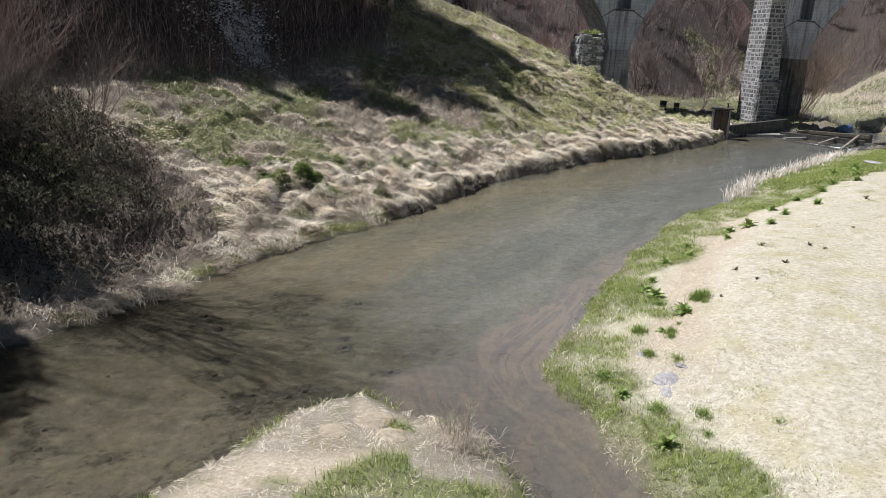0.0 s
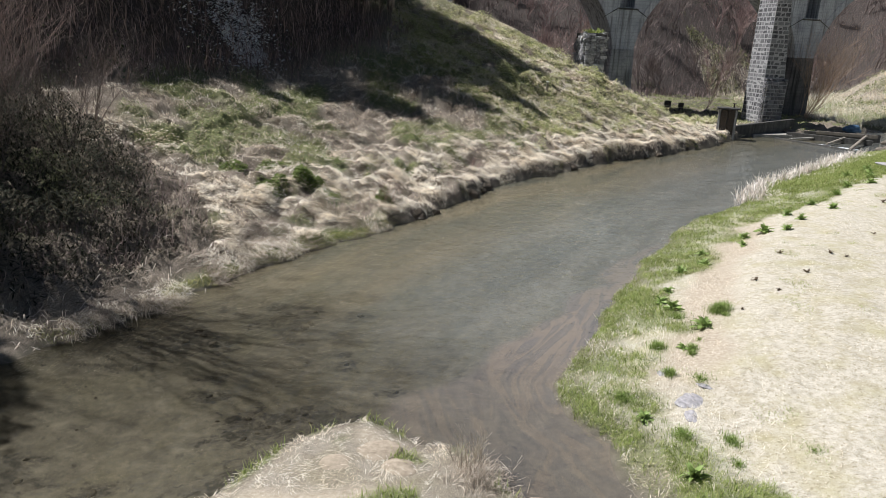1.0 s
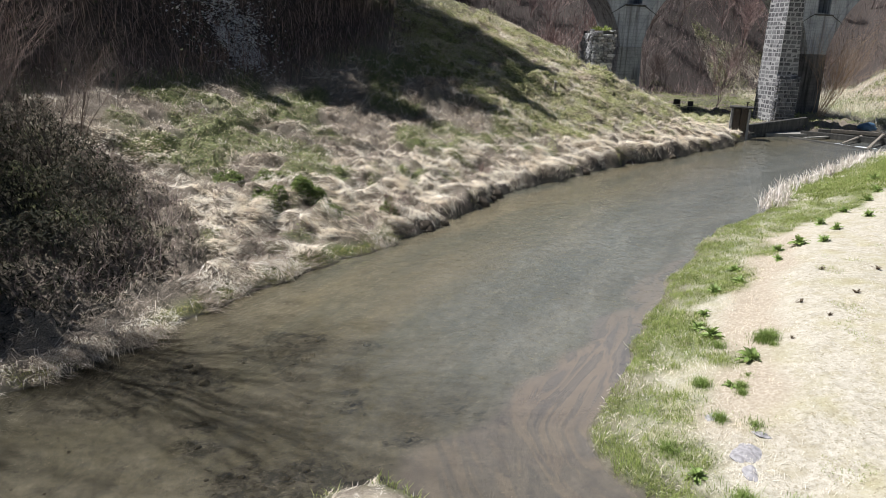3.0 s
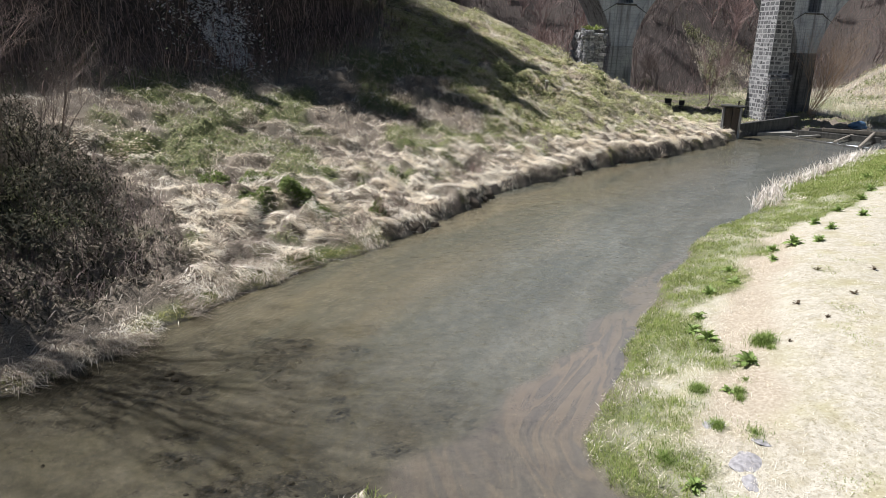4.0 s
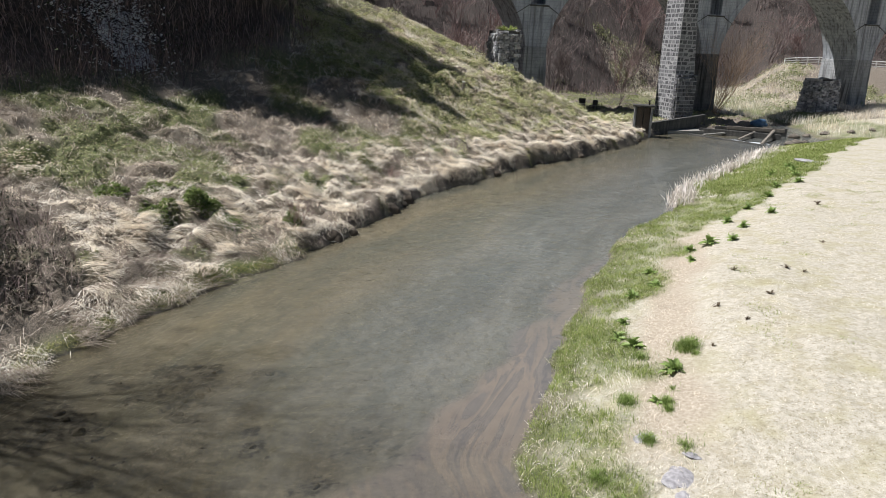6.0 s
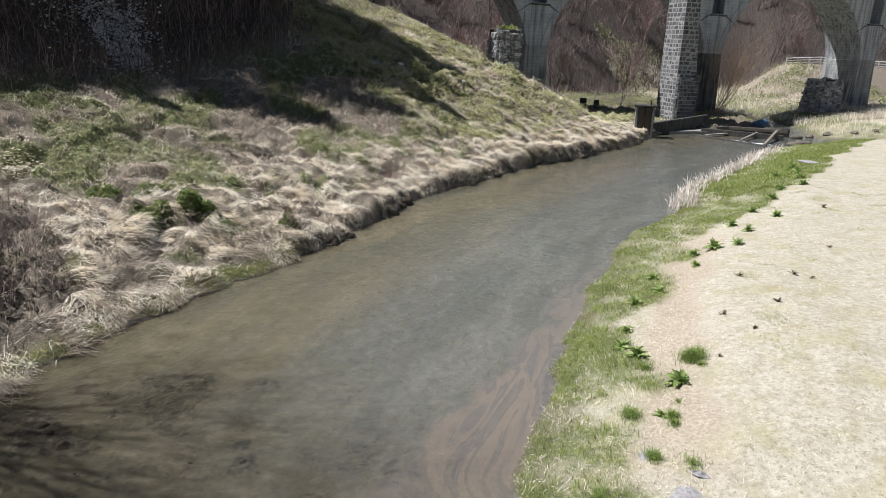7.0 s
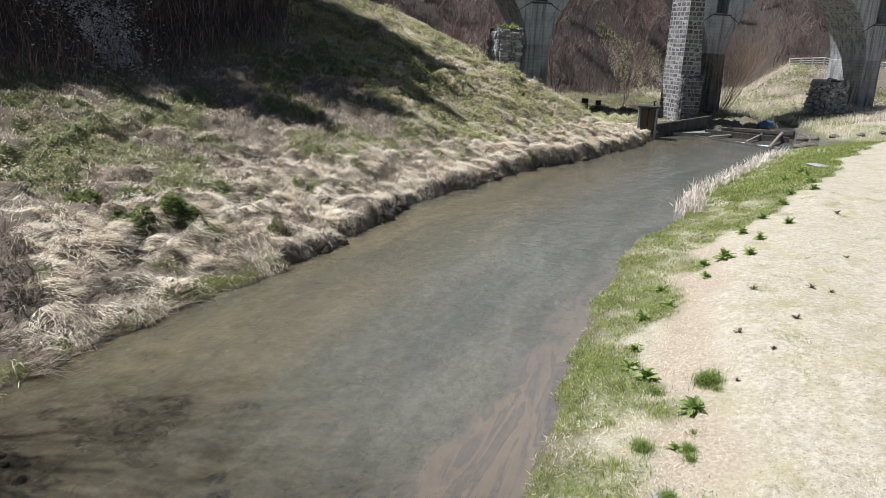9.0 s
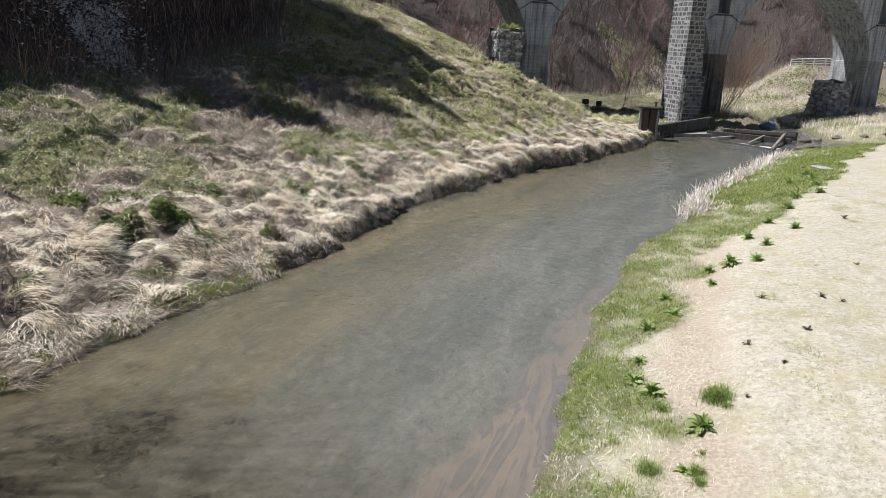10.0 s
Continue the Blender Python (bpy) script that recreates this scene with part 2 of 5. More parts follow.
def water_material():
    """Shallow murky water: clear in part, clouded by silt, with small ripples on top."""
    m = Nodes("stream_water", 0.1)
    silt_and_sheen = m.add("ShaderNodeAttribute")
    silt_and_sheen.attribute_name = "silt"
    parts = m.add("ShaderNodeSeparateColor", Color=silt_and_sheen.outputs[0])
    flow = m.add("ShaderNodeAttribute")
    flow.attribute_name = "flow"
    lines = m.add("ShaderNodeMapping", Vector=flow.outputs["Vector"], Scale=(1.5, 0.3, 1)).outputs[0]
    swirl = m.noise(1.1, 5, lines, 0.55, 1.1)
    sand = m.ramp(swirl, (0.3, (0.125, 0.12, 0.122)), (0.40, (0.195, 0.172, 0.155)), (0.45, (0.155, 0.142, 0.134)), (0.5, (0.228, 0.19, 0.158)), (0.57, (0.205, 0.175, 0.152)), (0.61, (0.158, 0.145, 0.138)), (0.7, (0.185, 0.167, 0.155)))
    calm = m.math("SUBTRACT", 1.0, parts.outputs[0])

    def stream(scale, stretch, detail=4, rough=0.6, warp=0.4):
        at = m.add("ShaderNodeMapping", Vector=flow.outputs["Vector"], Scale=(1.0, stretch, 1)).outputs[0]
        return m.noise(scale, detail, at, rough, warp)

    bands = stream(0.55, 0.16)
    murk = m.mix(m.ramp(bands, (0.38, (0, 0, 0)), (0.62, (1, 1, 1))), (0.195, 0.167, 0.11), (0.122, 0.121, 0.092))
    # Bluer murk near the right bank, with sky sheen painted in.
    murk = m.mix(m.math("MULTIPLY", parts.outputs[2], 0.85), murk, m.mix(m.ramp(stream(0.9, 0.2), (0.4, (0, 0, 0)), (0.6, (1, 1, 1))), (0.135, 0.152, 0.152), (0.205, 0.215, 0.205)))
    # Paler flecks and darker ones: ripple light and shade painted into the murk.
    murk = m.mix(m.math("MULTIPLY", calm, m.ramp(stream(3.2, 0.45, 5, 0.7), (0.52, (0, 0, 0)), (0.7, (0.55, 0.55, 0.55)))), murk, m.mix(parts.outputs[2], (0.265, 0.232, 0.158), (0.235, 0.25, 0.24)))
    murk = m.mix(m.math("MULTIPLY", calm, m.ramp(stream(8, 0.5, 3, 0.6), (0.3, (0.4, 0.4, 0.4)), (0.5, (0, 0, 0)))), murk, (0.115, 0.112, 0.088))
    murk = m.mix(parts.outputs[0], murk, sand)
    clear = m.add("ShaderNodeBsdfTransparent", Color=(0.75, 0.74, 0.66, 1))
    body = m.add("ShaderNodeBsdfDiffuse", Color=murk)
    drift = m.math("MULTIPLY", m.math("SUBTRACT", stream(1.4, 0.35, 5, 0.65), 0.5), 0.5)
    veil = m.add("ShaderNodeClamp", Value=m.math("ADD", parts.outputs[1], m.math("MULTIPLY", drift, calm))).outputs[0]
    inside = m.add("ShaderNodeMixShader", Fac=veil)
    m.link(clear.outputs[0], inside.inputs[1])
    m.link(body.outputs[0], inside.inputs[2])
    small, tiny, broad = stream(4.5, 0.6, 3, 0.5, 0.5), stream(15, 0.7, 2, 0.5, 0.3), stream(1.2, 0.5, 2, 0.5, 0.8)
    waves = m.math("ADD", m.math("MULTIPLY", broad, 1.2), m.math("ADD", small, m.math("MULTIPLY", tiny, 0.22)))
    bump = m.add("ShaderNodeBump", Height=waves, Strength=m.math("ADD", 0.4, m.math("MULTIPLY", calm, 0.5)), Distance=0.05)
    soft = m.add("ShaderNodeBump", Height=waves, Strength=m.math("ADD", 0.2, m.math("MULTIPLY", calm, 0.6)), Distance=0.07)
    m.link(soft.outputs[0], body.inputs["Normal"])
    gloss = m.add("ShaderNodeBsdfGlossy", Color=(0.95, 0.97, 1.0, 1), Roughness=0.09, Normal=bump.outputs[0])
    edge = m.add("ShaderNodeFresnel", IOR=1.34, Normal=bump.outputs[0])
    whole = m.add("ShaderNodeMixShader", Fac=edge.outputs[0])
    m.link(inside.outputs[0], whole.inputs[1])
    m.link(gloss.outputs[0], whole.inputs[2])
    m.link(whole.outputs[0], m.out.inputs[0])
    return m.mat


def concrete_material(name, low, high, stain, streaks=True):
    m = Nodes(name, 0.85)
    tone = m.ramp(m.noise(0.9, 6), (0.3, low), (0.7, high))
    if streaks:
        run = m.noise(2.2, 4, m.place((1.6, 1.6, 0.09)))
        tone = m.mix(m.ramp(run, (0.46, (0, 0, 0)), (0.66, (0.85, 0.85, 0.85))), tone, stain)
    tone = m.mix(m.math("MULTIPLY", m.ramp(m.noise(14, 4), (0.35, (1, 1, 1)), (0.5, (0, 0, 0))), 0.35), tone, stain)
    boards = m.add("ShaderNodeTexWave", Vector=m.place(), Scale=1.1, Distortion=0.4)
    boards.bands_direction = "Z"
    m.colour(m.mix(m.math("MULTIPLY", m.ramp(boards.outputs[1], (0.0, (1, 1, 1)), (0.12, (0, 0, 0))), 0.25), tone, stain))
    return m.bump(m.noise(30, 5), 0.35, 0.02).mat


def stone_material(name, dark, mid, pale):
    m = Nodes(name, 0.85)
    tone = m.ramp(m.each(), (0.0, dark), (0.55, mid), (1.0, pale))
    tone = m.mix(m.math("MULTIPLY", m.ramp(m.noise(5, 5), (0.4, (0, 0, 0)), (0.65, (1, 1, 1))), 0.6), tone, pale)
    m.colour(m.mix(m.math("MULTIPLY", m.ramp(m.noise(22, 4), (0.3, (1, 1, 1)), (0.5, (0, 0, 0))), 0.5), tone, dark))
    return m.bump(m.noise(18, 5), 0.6, 0.04).mat


def bark_material(name, dark, pale):
    m = Nodes(name, 0.9)
    return m.colour(m.mix(m.ramp(m.noise(6, 4, m.place((1, 1, 0.3))), (0.35, (0, 0, 0)), (0.65, (1, 1, 1))), dark, pale)).mat


def plain_material(name, low, high, rough=0.7, metal=0.0, scale=12):
    m = Nodes(name, rough)
    m.bsdf.inputs["Metallic"].default_value = metal
    return m.colour(m.ramp(m.noise(scale, 5), (0.3, low), (0.7, high))).bump(m.noise(scale * 3, 4), 0.3, 0.01).mat


EARTH = ground_material()
WATER = water_material()
CONCRETE = concrete_material("weathered_concrete", (0.32, 0.345, 0.385), (0.50, 0.525, 0.56), (0.12, 0.12, 0.13))
CONCRETE_STAINED = concrete_material("streaked_concrete", (0.24, 0.25, 0.26), (0.44, 0.45, 0.45), (0.06, 0.06, 0.065))
# Damp tone, lowered further to carry the wing wall's shaded face.
CONCRETE_DARK = concrete_material("damp_shaded_concrete", (0.055, 0.055, 0.053), (0.12, 0.115, 0.105), (0.025, 0.025, 0.025))
CONCRETE_BLACKENED = concrete_material("soot_streaked_concrete", (0.075, 0.073, 0.075), (0.19, 0.185, 0.185), (0.02, 0.02, 0.021))
CONCRETE_PALE = concrete_material("pale_concrete", (0.20, 0.195, 0.18), (0.33, 0.32, 0.29), (0.10, 0.10, 0.085), False)
ASHLAR = stone_material("dark_ashlar", (0.036, 0.037, 0.042), (0.095, 0.095, 0.102), (0.22, 0.22, 0.228))
MORTAR = plain_material("lime_mortar", (0.27, 0.27, 0.275), (0.40, 0.40, 0.40), 0.95)
RUBBLE = stone_material("lichened_rubble", (0.10, 0.10, 0.108), (0.28, 0.28, 0.29), (0.60, 0.60, 0.61))
STRAW = blade_material("dry_straw", (0.66, 0.585, 0.48), (0.91, 0.845, 0.72), (0.98, 0.95, 0.875), through=0.25, patch=(0.8, (0.93, 0.88, 0.81)))
STRAW_BROWN = blade_material("brown_dead_grass", (0.22, 0.175, 0.14), (0.44, 0.37, 0.295), (0.66, 0.595, 0.51))
GRASS = blade_material("fresh_grass", (0.16, 0.22, 0.045), (0.28, 0.35, 0.10), (0.46, 0.46, 0.21), through=0.35)
HERB = blade_material("low_herbs", (0.11, 0.14, 0.05), (0.23, 0.265, 0.10), (0.46, 0.44, 0.26), through=0.3)
# Lighter copy of HERB: sunlight on the embankment put into the colour.
SLOPE_HERB = blade_material("sun_lightened_herbs", (0.22, 0.25, 0.095), (0.46, 0.48, 0.22), (0.76, 0.71, 0.50), through=0.4)
BRINK = blade_material("brink_grass_blade", (0.17, 0.19, 0.045), (0.30, 0.33, 0.09), (0.52, 0.47, 0.24), through=0.3)
TUFT = blade_material("dense_tuft", (0.12, 0.185, 0.04), (0.21, 0.30, 0.075), (0.36, 0.42, 0.16), through=0.3)
DOCK = blade_material("dock_leaf", (0.13, 0.20, 0.055), (0.26, 0.36, 0.11), (0.42, 0.50, 0.22), rough=0.45)
# Near-black leaf tones: the thicket's shade is put into the colour.
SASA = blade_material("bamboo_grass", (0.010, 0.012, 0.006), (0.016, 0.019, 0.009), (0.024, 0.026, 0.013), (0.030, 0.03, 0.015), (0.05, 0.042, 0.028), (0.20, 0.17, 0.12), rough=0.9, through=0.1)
REED = blade_material("bleached_reed", (0.60, 0.53, 0.47), (0.78, 0.71, 0.65), (0.90, 0.85, 0.80))
TWIG = bark_material("twig_bark", (0.11, 0.085, 0.075), (0.34, 0.28, 0.25))
TWIG_RED = bark_material("reddish_twig", (0.24, 0.165, 0.145), (0.50, 0.38, 0.34))
# A second scrub-stem tone, its colour set for the shaded hill and thicket.
SHADE_STEM = blade_material("shade_tuned_stem", (0.075, 0.056, 0.052), (0.19, 0.14, 0.132), (0.42, 0.325, 0.305), through=0.15)
SCRUB = blade_material("dead_scrub", (0.07, 0.05, 0.043), (0.15, 0.11, 0.095), (0.36, 0.28, 0.245), through=0.15)
FAR_TWIG = bark_material("far_bark", (0.085, 0.066, 0.061), (0.36, 0.295, 0.275))
FAR_RED = bark_material("far_reddish_twig", (0.17, 0.115, 0.108), (0.45, 0.335, 0.31))
FAR_SCRUB = blade_material("far_brush", (0.05, 0.038, 0.035), (0.13, 0.097, 0.09), (0.38, 0.29, 0.268), through=0.1)
BUSH = blade_material("bush_leaf", (0.07, 0.10, 0.025), (0.13, 0.18, 0.045), (0.24, 0.29, 0.09), through=0.3)
EVERGREEN = blade_material("evergreen_leaf", (0.02, 0.035, 0.015), (0.045, 0.065, 0.025), (0.08, 0.10, 0.04), through=0.1)

# ---------------------------------------------------------------- builders
rng = np.random.default_rng(7)


def mesh_of(name, verts, quads=None, tris=None, mat=None, smooth=False):
    """A mesh from arrays of corners and of faces."""
    quads = np.zeros((0, 4), int) if quads is None else np.asarray(quads, int).reshape(-1, 4)
    tris = np.zeros((0, 3), int) if tris is None else np.asarray(tris, int).reshape(-1, 3)
    me = bpy.data.meshes.new(name)
    me.vertices.add(len(verts))
    me.vertices.foreach_set("co", np.asarray(verts, np.float32).ravel())
    loops = np.concatenate([quads.ravel(), tris.ravel()]).astype(np.int32)
    me.loops.add(len(loops))
    me.loops.foreach_set("vertex_index", loops)
    starts = np.concatenate([np.arange(len(quads)) * 4, len(quads) * 4 + np.arange(len(tris)) * 3]).astype(np.int32)
    me.polygons.add(len(starts))
    me.polygons.foreach_set("loop_start", starts)
    me.polygons.foreach_set("use_smooth", np.full(len(starts), smooth))
    me.update(calc_edges=True)
    if mat:
        me.materials.append(mat)
    return me


def part(name, data, material, parent, label=""):
    """A bmesh or mesh as ONE mesh object under a thing or under a part."""
    if isinstance(data, bmesh.types.BMesh):
        me = bpy.data.meshes.new(name)
        data.to_mesh(me)
        data.free()
    else:
        me = data
    if material and not me.materials:
        me.materials.append(material)
    ob = new(name, me)
    ob.parent = parent
    return tagged(ob, label)


def thing(name, label, category, m=None, group="", kind=""):
    ob = new(name)
    ob.empty_display_size = 0.2
    if m is not None:
        ob.matrix_world = m
    return tagged(ob, label, category, group, kind)


def box(bm, lo, hi, bevel=0.0):
    """A box between two corners, with its edges broken."""
    made = bmesh.ops.create_cube(bm, size=1)["verts"]
    mid, size = [(a + b) / 2 for a, b in zip(lo, hi)], [b - a for a, b in zip(lo, hi)]
    bmesh.ops.transform(bm, verts=made, matrix=Matrix.Translation(mid) @ Matrix.Diagonal((*size, 1)))
    if bevel:
        edges = list({e for v in made for e in v.link_edges})
        bmesh.ops.bevel(bm, geom=edges, offset=bevel, segments=1, affect="EDGES")
    return bm


def prism(bm, outline, y0, y1):
    """An outline in x and z, drawn out from y0 to y1."""
    rows = [[bm.verts.new((x, y, z)) for x, z in outline] for y in (y0, y1)]
    bm.faces.new(rows[0])
    bm.faces.new(rows[1][::-1])
    n = len(outline)
    for i in range(n):
        j = (i + 1) % n
        bm.faces.new((rows[0][j], rows[0][i], rows[1][i], rows[1][j]))
    bmesh.ops.recalc_face_normals(bm, faces=bm.faces[:])
    return bm


def block_mesh(name, seed, rough, material):
    """A dressed or split stone, one metre each way, with broken edges and a bulging face."""
    rnd, bm = random.Random(seed), bmesh.new()
    box(bm, (-.5, -.5, -.5), (.5, .5, .5), 0.09)
    for v in bm.verts:
        v.co += Vector([rnd.uniform(-rough, rough) for _ in range(3)])
    me = bpy.data.meshes.new(name)
    bm.to_mesh(me)
    bm.free()
    me.materials.append(material)
    return me


def boulder_mesh(name, seed, material, flat=0.6, smooth=True):
    bm = bmesh.new()
    bmesh.ops.create_icosphere(bm, subdivisions=3, radius=1)
    for v in bm.verts:
        p = v.co * 1.1 + Vector((seed * 3.7, 0, 0))
        v.co *= 1 + 0.32 * noise.noise(p) + 0.12 * noise.noise(p * 2.7)
        v.co.z *= flat
    me = bpy.data.meshes.new(name)
    bm.to_mesh(me)
    bm.free()
    for face in me.polygons:
        face.use_smooth = smooth
    me.materials.append(material)
    return me


def blade_mesh(name, x, y, z, length, width, turn, lift, droop, material):
    """Many blades: each rises at one angle and bends over to another."""
    n = len(x)
    base = np.stack([x, y, z], 1)

    def way(e):
        return np.stack([np.cos(turn) * np.cos(e), np.sin(turn) * np.cos(e), np.sin(e)], 1)

    mid = base + way(lift) * (0.5 * length)[:, None]
    tip = mid + way(droop) * (0.5 * length)[:, None]
    side = np.stack([-np.sin(turn), np.cos(turn), np.zeros(n)], 1) * (width / 2)[:, None]
    verts = np.stack([base - 0.7 * side, base + 0.7 * side, mid - side, mid + side, tip], 1).reshape(-1, 3)
    k = np.arange(n)[:, None] * 5
    return mesh_of(name, verts, k + np.array([[0, 1, 3, 2]]), k + np.array([[2, 3, 4]]), material)


def leaf_mesh(name, centre, length, width, turn, tilt, material, spin=None):
    """Many single leaves: each a lozenge with a fold."""
    n = len(length)
    spin = rng.uniform(0, 6.28, n) if spin is None else spin
    ahead = np.stack([np.cos(turn) * np.cos(tilt), np.sin(turn) * np.cos(tilt), np.sin(tilt)], 1)
    side = np.stack([-np.sin(turn), np.cos(turn), 0.35 * np.sin(spin)], 1)
    half, wide = ahead * (length / 2)[:, None], side * (width / 2)[:, None]
    fold = np.array([0, 0, -1.0]) * (0.15 * width)[:, None]
    verts = np.stack([centre - half, centre - wide + fold, centre + half, centre + wide + fold], 1).reshape(-1, 3)
    k = np.arange(n)[:, None] * 4
    return mesh_of(name, verts, None, np.concatenate([k + np.array([[0, 1, 2]]), k + np.array([[0, 2, 3]])]), material)


def sticks(segments, sides=3):
    """Tapered sticks from rows of start, end, start radius and end radius, as corners and faces."""
    seg = np.asarray(segments, float)
    a, b, ra, rb = seg[:, :3], seg[:, 3:6], seg[:, 6], seg[:, 7]
    along = b - a
    along /= np.linalg.norm(along, axis=1)[:, None] + 1e-9
    ref = np.where(np.abs(along[:, 2:3]) > 0.9, np.array([[1.0, 0, 0]]), np.array([[0, 0, 1.0]]))
    u = np.cross(along, ref)
    u /= np.linalg.norm(u, axis=1)[:, None] + 1e-9
    v = np.cross(along, u)
    rings = []
    for centre, radius in ((a, ra), (b, rb)):
        for i in range(sides):
            t = 2 * math.pi * i / sides
            rings.append(centre + (u * math.cos(t) + v * math.sin(t)) * radius[:, None])
    verts = np.stack(rings, 1).reshape(-1, 3)
    k = np.arange(len(seg))[:, None] * 2 * sides
    quads = np.concatenate([k + np.array([[i, (i + 1) % sides, sides + (i + 1) % sides, sides + i]]) for i in range(sides)])
    return verts, quads


def grow(rnd, at, way, length, radius, depth, spread, out, up=0.15, forks=(2, 4), shrink=(0.62, 0.85)):
    """The limbs of a bare tree or bush, as stick rows."""
    bends = 3 if depth > 1 else 2
    for i in range(bends):
        way = (way + Vector([rnd.gauss(0, 0.13) for _ in range(3)]) + Vector((0, 0, up * 0.3))).normalized()
        to = at + way * (length / bends)
        r2 = radius * (0.82 if i < bends - 1 else 0.7)
        out.append((*at, *to, radius, r2))
        at, radius = to, r2
        if depth > 0 and (i > 0 or depth < 4):
            for _ in range(rnd.randint(*forks) if i == bends - 1 else rnd.randint(0, 2)):
                turn = Vector([rnd.gauss(0, 1) for _ in range(3)]).normalized()
                grow(rnd, at, (way + turn * spread + Vector((0, 0, up))).normalized(), length * rnd.uniform(*shrink), radius * 0.68, depth - 1, spread, out, up, forks, shrink)

# ---------------------------------------------------------------- the ground, one sheet to the horizon
def steps(edges):
    """Grid lines: (from, to, spacing) stretches in a row."""
    lines = []
    for a, b, gap in edges:
        lines += list(np.linspace(a, b, max(1, int(round((b - a) / gap))), endpoint=False))
    return np.array(lines + [edges[-1][1]])


gx = steps([(-900, -300, 150), (-300, -60, 20), (-60, -20, 2), (-20, -11, .3), (-11, 16, .16), (16, 34, .3), (34, 60, .9), (60, 120, 4), (120, 300, 20), (300, 900, 150)])
gy = steps([(-900, -300, 150), (-300, -40, 20), (-40, -6, 2), (-6, 6, .5), (6, 32, .16), (32, 64, .3), (64, 100, .9), (100, 170, 4), (170, 300, 20), (300, 900, 150)])
X, Y = np.meshgrid(gx, gy)
gshape = X.shape
X, Y = X.ravel(), Y.ravel()
SH = shores(X, Y)
Z = ground(X, Y, SH)


def lush(x, y, dl, dr, ds, wet):
    """How green the cover is, 0 to 1."""
    a, b = value_noise(x, y, 1.6, 11), value_noise(x, y, 0.5, 12)
    c = value_noise(x, y, 4.0, 13)
    edge = 1.6 + 1.1 * (a - 0.5) + 0.5 * (b - 0.5) + 0.5 * ease(18, 22, y) + 2.4 * ease(23, 33, y)
    bare = ease(0.62, 0.75, value_noise(x, y, 1.1, 14)) * ease(0.3, 0.9, dr) * ease(16, 13, y)
    right = ease(edge + 0.3, edge - 0.4, dr) * (0.5 + 0.5 * ease(0.3, 0.6, b)) * (0.7 + 0.3 * ease(0.25, 0.5, a)) * (1 - 0.6 * bare) + 0.12 * ease(0.72, 0.9, a) * ease(6, 3, dr)
    terrace = ease(2.3, 4.2, dl + 1.6 * (b - 0.5)) * ease(16, 12, dl) * ease(0.42, 0.62, 0.6 * a + 0.4 * c)
    brink = ease(0.75, 0.3, dl) * ease(15, 18, y) * ease(25, 22, y)
    spur = ease(29, 33, 0.7 * x + 0.7 * y) * ease(2.4, 3.8, dl + 1.6 * (b - 0.5)) * ease(64, 58, y) * ease(0.25, 0.5, 0.5 * a + 0.5 * b)
    tufts = ease(0.6, 0.7, b) * ease(0.42, 0.55, a) * ease(0.8, 1.4, dl) * ease(5, 3.5, dl) * ease(18, 21, y)
    left = np.clip(terrace * 0.8 + brink + spur * 0.5 + tufts * 0.8, 0, 1)
    spit = ease(0.55, 0.68, 0.5 * a + 0.5 * b) * 0.9 * ease(0.15, 0.4, ds) + ease(0.3, 0.1, ds) * ease(0.4, 0.6, b)
    land = np.where((dl < dr) & (dl < ds), left, np.where(dr < ds, right, spit))
    return np.where(wet, 0, np.clip(land, 0, 1))


rows, cols = gshape
i = (np.arange(rows - 1)[:, None] * cols + np.arange(cols - 1)[None]).ravel()
me = mesh_of("ground", np.stack([X, Y, Z], 1), np.stack([i, i + 1, i + cols + 1, i + cols], 1), None, EARTH, True)
cover = np.zeros((len(X), 4), np.float32)
dl, dr, ds, wet = SH
cover[:, 0] = lush(X, Y, *SH) * 0.8
cover[:, 1] = np.where(~wet & (dr < dl) & (dr < ds) & (Y < 60), ease(0.2, 0.9, dr), 0) + np.where(~wet & (ds < dl) & (ds < dr), 0.35 * ease(0.1, 0.5, ds), 0)
cover[:, 2] = np.where(wet, 1.0, ease(0.16, 0.05, np.minimum(np.minimum(dl, dr), ds)))
cover[:, 3] = 1
sandy = ease(1.35, 1.7, dr + 0.5 * (value_noise(X, Y, 0.8, 17) - 0.5)) * ease(3.0, 2.4, dr + 0.6 * (value_noise(X, Y, 0.9, 18) - 0.5)) * ease(26, 22, Y) * ease(11, 13, Y)
barren = np.where(~wet & (ds < dl) & (ds < dr), ease(0.5, 0.62, value_noise(X, Y, 0.9, 19)) * ease(0.3, 0.7, ds), np.where(~wet & (dr < dl), sandy, 0))
me.attributes.new("bare", "FLOAT", "POINT").data.foreach_set("value", barren.astype(np.float32))
# The brink term darkens a ragged strip along the left water's edge.
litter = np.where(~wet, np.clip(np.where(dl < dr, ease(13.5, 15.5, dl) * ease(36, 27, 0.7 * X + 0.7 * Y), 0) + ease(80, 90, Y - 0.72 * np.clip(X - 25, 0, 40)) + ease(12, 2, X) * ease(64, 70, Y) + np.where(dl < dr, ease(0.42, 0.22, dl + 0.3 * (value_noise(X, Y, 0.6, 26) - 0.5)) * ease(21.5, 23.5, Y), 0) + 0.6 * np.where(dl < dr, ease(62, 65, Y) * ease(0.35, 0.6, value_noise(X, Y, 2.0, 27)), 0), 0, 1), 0)
